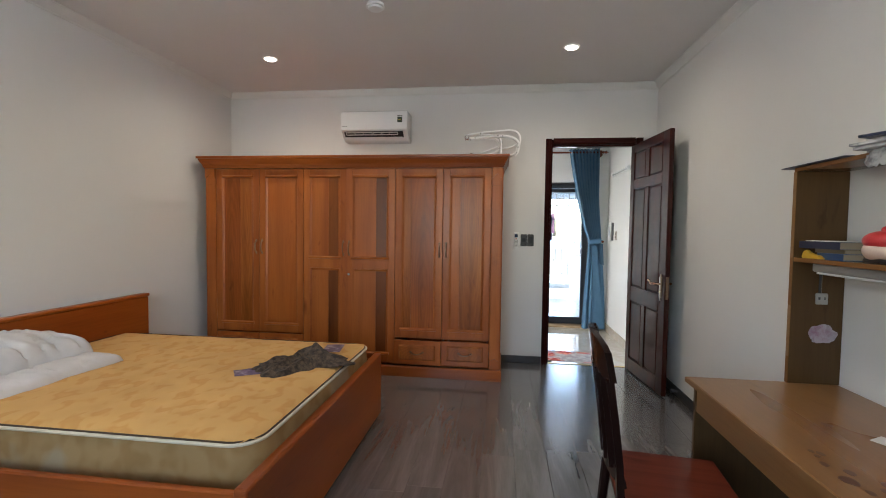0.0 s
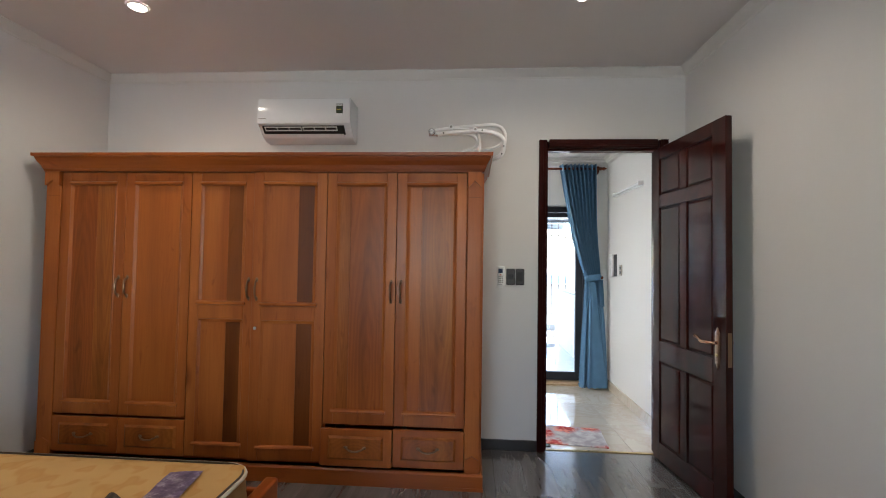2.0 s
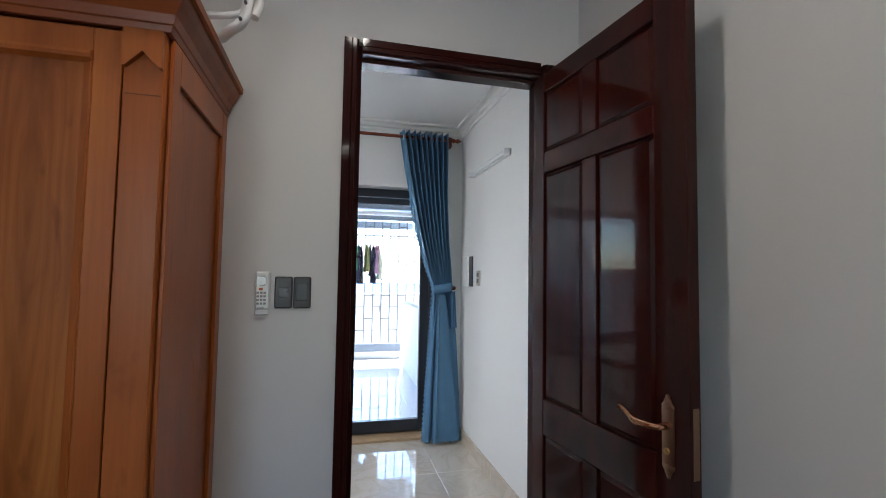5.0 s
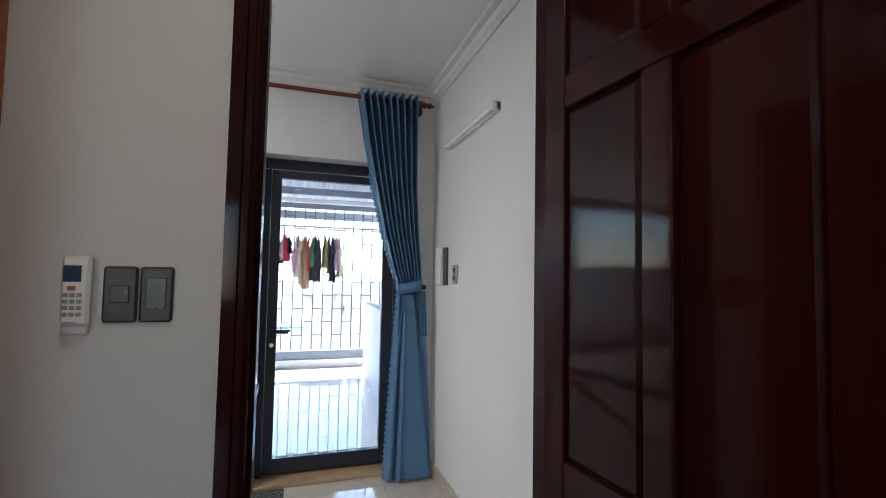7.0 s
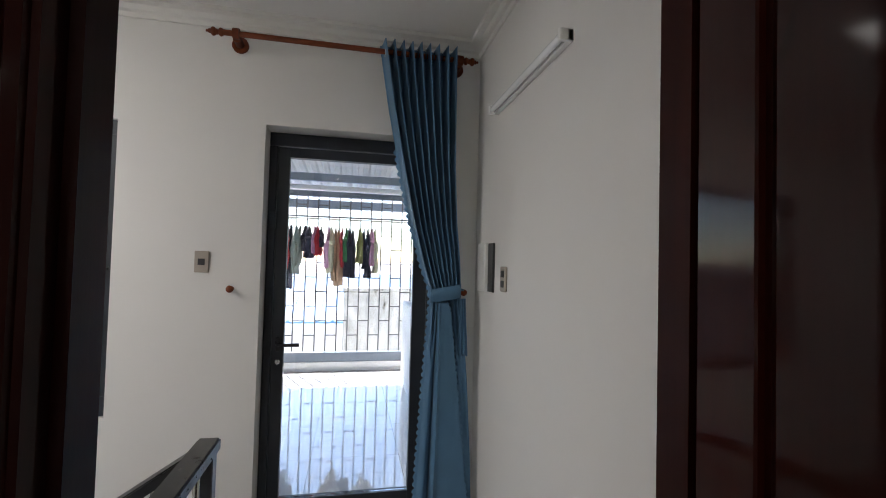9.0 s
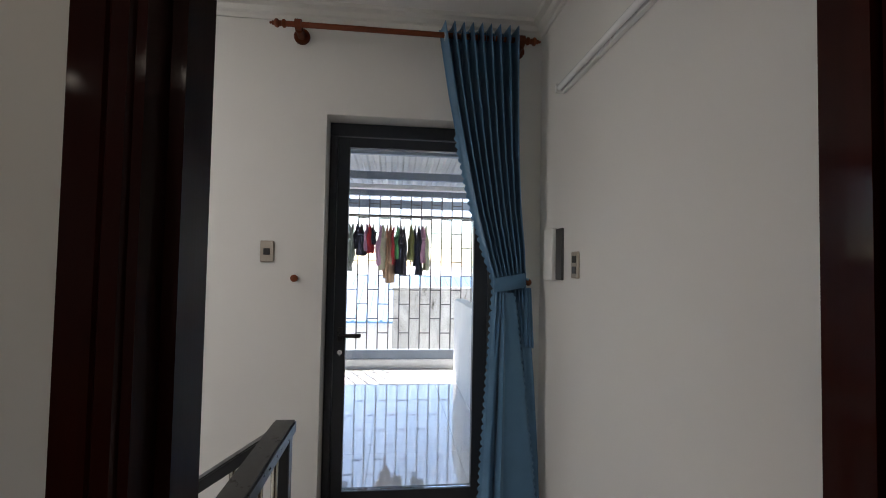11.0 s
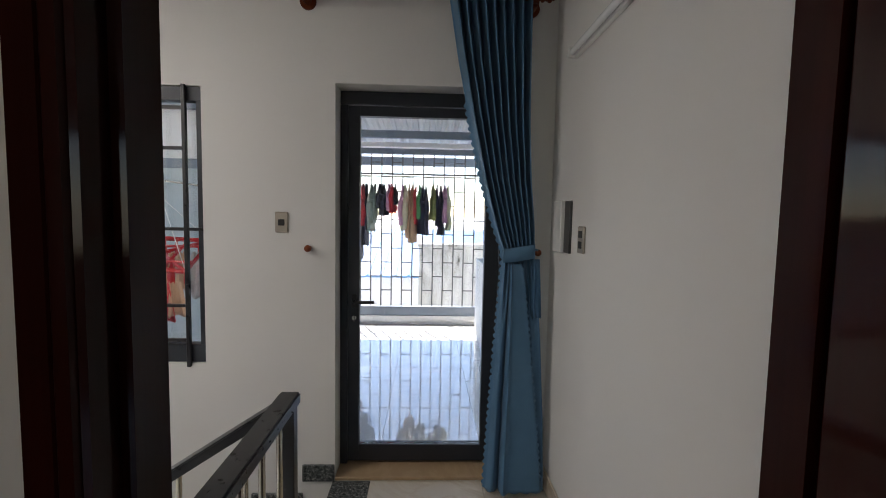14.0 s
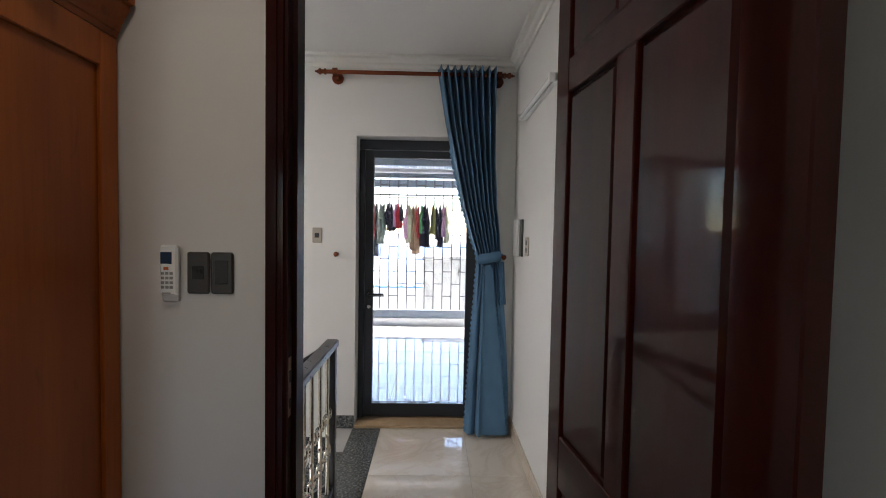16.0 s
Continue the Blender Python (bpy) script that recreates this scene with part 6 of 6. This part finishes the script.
CLOTH = {"red": (0.714, 0.034, 0.051), "navy": (0.031, 0.034, 0.068), "sage": (0.340, 0.408, 0.340), "tan": (0.680, 0.408, 0.238), "lime": (0.42, 0.43, 0.13), "green": (0.102, 0.442, 0.153), "pink": (0.750, 0.374, 0.544), "grey": (0.170, 0.170, 0.196), "cream": (0.750, 0.714, 0.476)}
FAB = {k: fabric("cloth_" + k, tuple(min(0.8, 0.85 * c + 0.06 * sum(v) / 3) for c in v)) for k, v in CLOTH.items()}
WORDS = {"red": "bright red", "navy": "dark navy", "sage": "grey-green", "tan": "tan brown", "lime": "olive green", "green": "bright green", "pink": "dusty pink", "grey": "dark grey", "cream": "pale cream"}
LINE_Z, LINE_Y = 1.83, 9.45
LAUNDRY = [("navy", "trousers", 0.75), ("grey", "trousers", 0.82), ("red", "shirt", 0.5), ("navy", "trousers", 0.76), ("sage", "shirt", 0.5), ("sage", "vest", 0.45), ("navy", "vest", 0.3), ("navy", "shirt", 0.33), ("pink", "vest", 0.3), ("red", "vest", 0.34), ("navy", "vest", 0.26),
           ("pink", "shirt", 0.45), ("cream", "shirt", 0.52), ("tan", "dress", 0.66), ("tan", "dress", 0.62), ("red", "shirt", 0.46), ("green", "shirt", 0.42), ("navy", "shirt", 0.52), ("navy", "shirt", 0.56), ("lime", "vest", 0.42), ("navy", "trousers", 0.52), ("navy", "shirt", 0.54), ("pink", "shirt", 0.45), ("cream", "shirt", 0.56)]
XL = [0.02, 0.07, 0.125, 0.16, 0.21, 0.255, 0.31, 0.355, 0.41, 0.445, 0.49, 0.565, 0.605, 0.65, 0.69, 0.72, 0.76, 0.80, 0.84, 0.93, 0.97, 1.01, 1.06, 1.095]
for i, ((c, shape, length), x) in enumerate(zip(LAUNDRY, XL)):
    kind = {"shirt": "shirt", "trousers": "pair of trousers", "dress": "dress", "vest": "vest top"}[shape]
    garment((x, LINE_Y, LINE_Z), 0.3, length * (0.9 + 0.2 * ((i * 37) % 10) / 10), FAB[c], WORDS[c] + " " + kind + " hanging on a line", shape, i * 1.7, 0.05 + 0.012 * ((i * 7) % 5))
bm = bmesh.new()
tube(bm, [(-0.9, LINE_Y, LINE_Z + 0.042), (1.8, LINE_Y, LINE_Z + 0.042)], 0.008, 8)
solid("clothes_rail", bm, STEEL, "thin steel clothes rail under the awning", "clothes rail", smooth=True)


def clip_hanger():
    ch = thing("clip_hanger", (-0.78, 7.35, 1.3), "red plastic clip hanger with small laundry hanging", "clothes hanger")
    RED = material("red_plastic", (0.55, 0.012, 0.015), 0.35)
    bm = bmesh.new()
    c = Vector((-0.93, 7.35, 1.14))
    w, d = 0.24, 0.17
    cor = [c + Vector(p) for p in ((-w, -d, -0.06), (w, -d, -0.10), (w, d, 0.08), (-w, d, 0.10))]
    tube(bm, cor + cor[:1], 0.017, 8)
    for k in (-0.09, 0.09):
        tube(bm, [c + Vector((-w, k, 0.5 * k)), c + Vector((w, k, 0.5 * k))], 0.01, 8)
        tube(bm, [c + Vector((k, -d, -0.085)), c + Vector((k, d, 0.085))], 0.01, 8)
    for p, q in ((0, 2), (1, 3)):
        tube(bm, [cor[p], cor[q]], 0.012, 8)
    part("frame", bm, RED, ch, "bright red plastic frame", True)
    for p in cor:
        part("cord", tube(bmesh.new(), [p, c + Vector((0, 0, 0.38))], 0.0025, 5), PLASTIC, ch)
    part("hook", tube(bmesh.new(), [c + Vector((0, 0, 0.36)), c + Vector((0, 0, 0.45)), c + Vector((0.03, 0, 0.49)), c + Vector((0, 0, 0.512))], 0.005, 6, 1), PLASTIC, ch)
    rr = random.Random(6)
    for i in range(14):
        x = -w + 2 * w * (i % 7) / 6
        y, dz = (-d, -0.08) if i < 7 else (d, 0.085)
        bm = bmesh.new()
        tube(bm, [c + Vector((x, y, dz)), c + Vector((x, y, dz - 0.05))], 0.008, 6)
        box(bm, c.x + x - 0.012, c.x + x + 0.012, c.y + y - 0.006, c.y + y + 0.006, c.z + dz - 0.10, c.z + dz - 0.05, 0.003)
        clip = part("clip", bm, RED, ch)
        if i % 5 != 1:
            bm = bmesh.new()
            ln = rr.uniform(0.22, 0.36)
            rows = []
            for j in range(9):
                f = j / 8
                rows.append([bm.verts.new((c.x + x + (k / 8 - 0.5) * (0.11 + 0.10 * f), c.y + y + 0.02 * math.sin(k * 1.6 + i) * (0.4 + f), c.z + dz - 0.09 - ln * f + 0.012 * math.sin(k * 2 + i))) for k in range(9)])
            for a, b in zip(rows, rows[1:]):
                for k in range(8):
                    bm.faces.new((a[k], a[k + 1], b[k + 1], b[k]))
            sm = part("small_laundry", bm, (FAB["tan"], FAB["grey"], LINEN, FAB["navy"], FAB["red"])[i % 5], clip, "", True)
            mod = sm.modifiers.new("thickness", "SOLIDIFY")
            mod.thickness = 0.004
    bm = bmesh.new()
    tube(bm, [(-0.93, EY + 0.2, 1.632), (-0.93, 8.6, 1.632)], 0.007, 8)
    solid("clothes_rail", bm, STEEL, "thin steel clothes rail near the stair window", "clothes rail", smooth=True)


clip_hanger()


# ---------- pieces of the floors ----------
fl = solid("floor", boxes((LX, RX, FY, BY + 0.03, -0.1, -0.006)), SKIRT, "grey-brown wood laminate plank floor", "floor", "structure")
PLANKS = {}


def plank(width, length):
    key = (round(width, 3), round(length, 3))
    if key not in PLANKS:
        bm = box(bmesh.new(), 0.0006, width - 0.0006, 0.0006, length - 0.0006, -0.006, 0.0, 0.0012)
        PLANKS[key] = mesh_of("plank", bm, LAMINATE)
    return PLANKS[key]


rnd = random.Random(4)
PW, PL = 0.196, 1.22
x = LX
while x < RX - 0.01:
    w = min(PW, RX - x)
    y = FY - rnd.uniform(0.1, 1.1)
    while y < BY + 0.02:
        a, b = max(y, FY), min(y + PL, BY + 0.028)
        if b - a > 0.02:
            o = new("plank", plank(w, b - a))
            o.parent = fl
            o.location = (x, a, 0)
        y += PL
    x += PW
hf = solid("floor_hall", boxes((0.572, HR, HY - 0.07, EY, -0.012, -0.009)), GREYPL, "glossy cream marble tile hall floor", "floor", "structure")
for x0, x1 in ((0.5735, 1.17), (1.1715, HR)):
    for y0, y1 in ((HY - 0.065, 5.37), (5.3715, 5.97), (5.9715, EY - 0.001)):
        o = new("tile", mesh_of("tile", boxes((0, x1 - x0, 0, y1 - y0, -0.009, 0), bevel=0.0006), TILE))
        o.parent = hf
        o.location = (x0, y0, 0)
sk = thing("baseboard_hall", (HR, 5.7, 0), "cream marble tile skirting in the hall", "baseboard", kind="structure")
for y0, y1 in ((HY + 0.002, 5.25), (5.2515, 5.85), (5.8515, EY - 0.001)):
    part("tile", boxes((HR - 0.011, HR, y0, y1, 0.0005, 0.1), bevel=0.001), SKIRTTILE, sk)
part("tile", boxes((1.302, HR - 0.012, EY - 0.011, EY, 0.0005, 0.1), bevel=0.001), SKIRTTILE, sk)
bf = solid("floor_balcony", boxes((-3.4, 1.8, EY + 0.2, 9.9, 0.0365, 0.041)), GREYPL, "glossy white tiled balcony floor", "floor", "structure")
BT = mesh_of("tile", box(bmesh.new(), 0.0008, 0.5992, 0.0008, 0.5992, 0, 0.009, 0.0006), BALTILE)
for i in range(8):
    for j in range(5):
        o = new("tile", BT)
        o.parent = bf
        o.location = (1.2 - 0.6 * i, EY + 0.2 + 0.6 * j, 0.041)
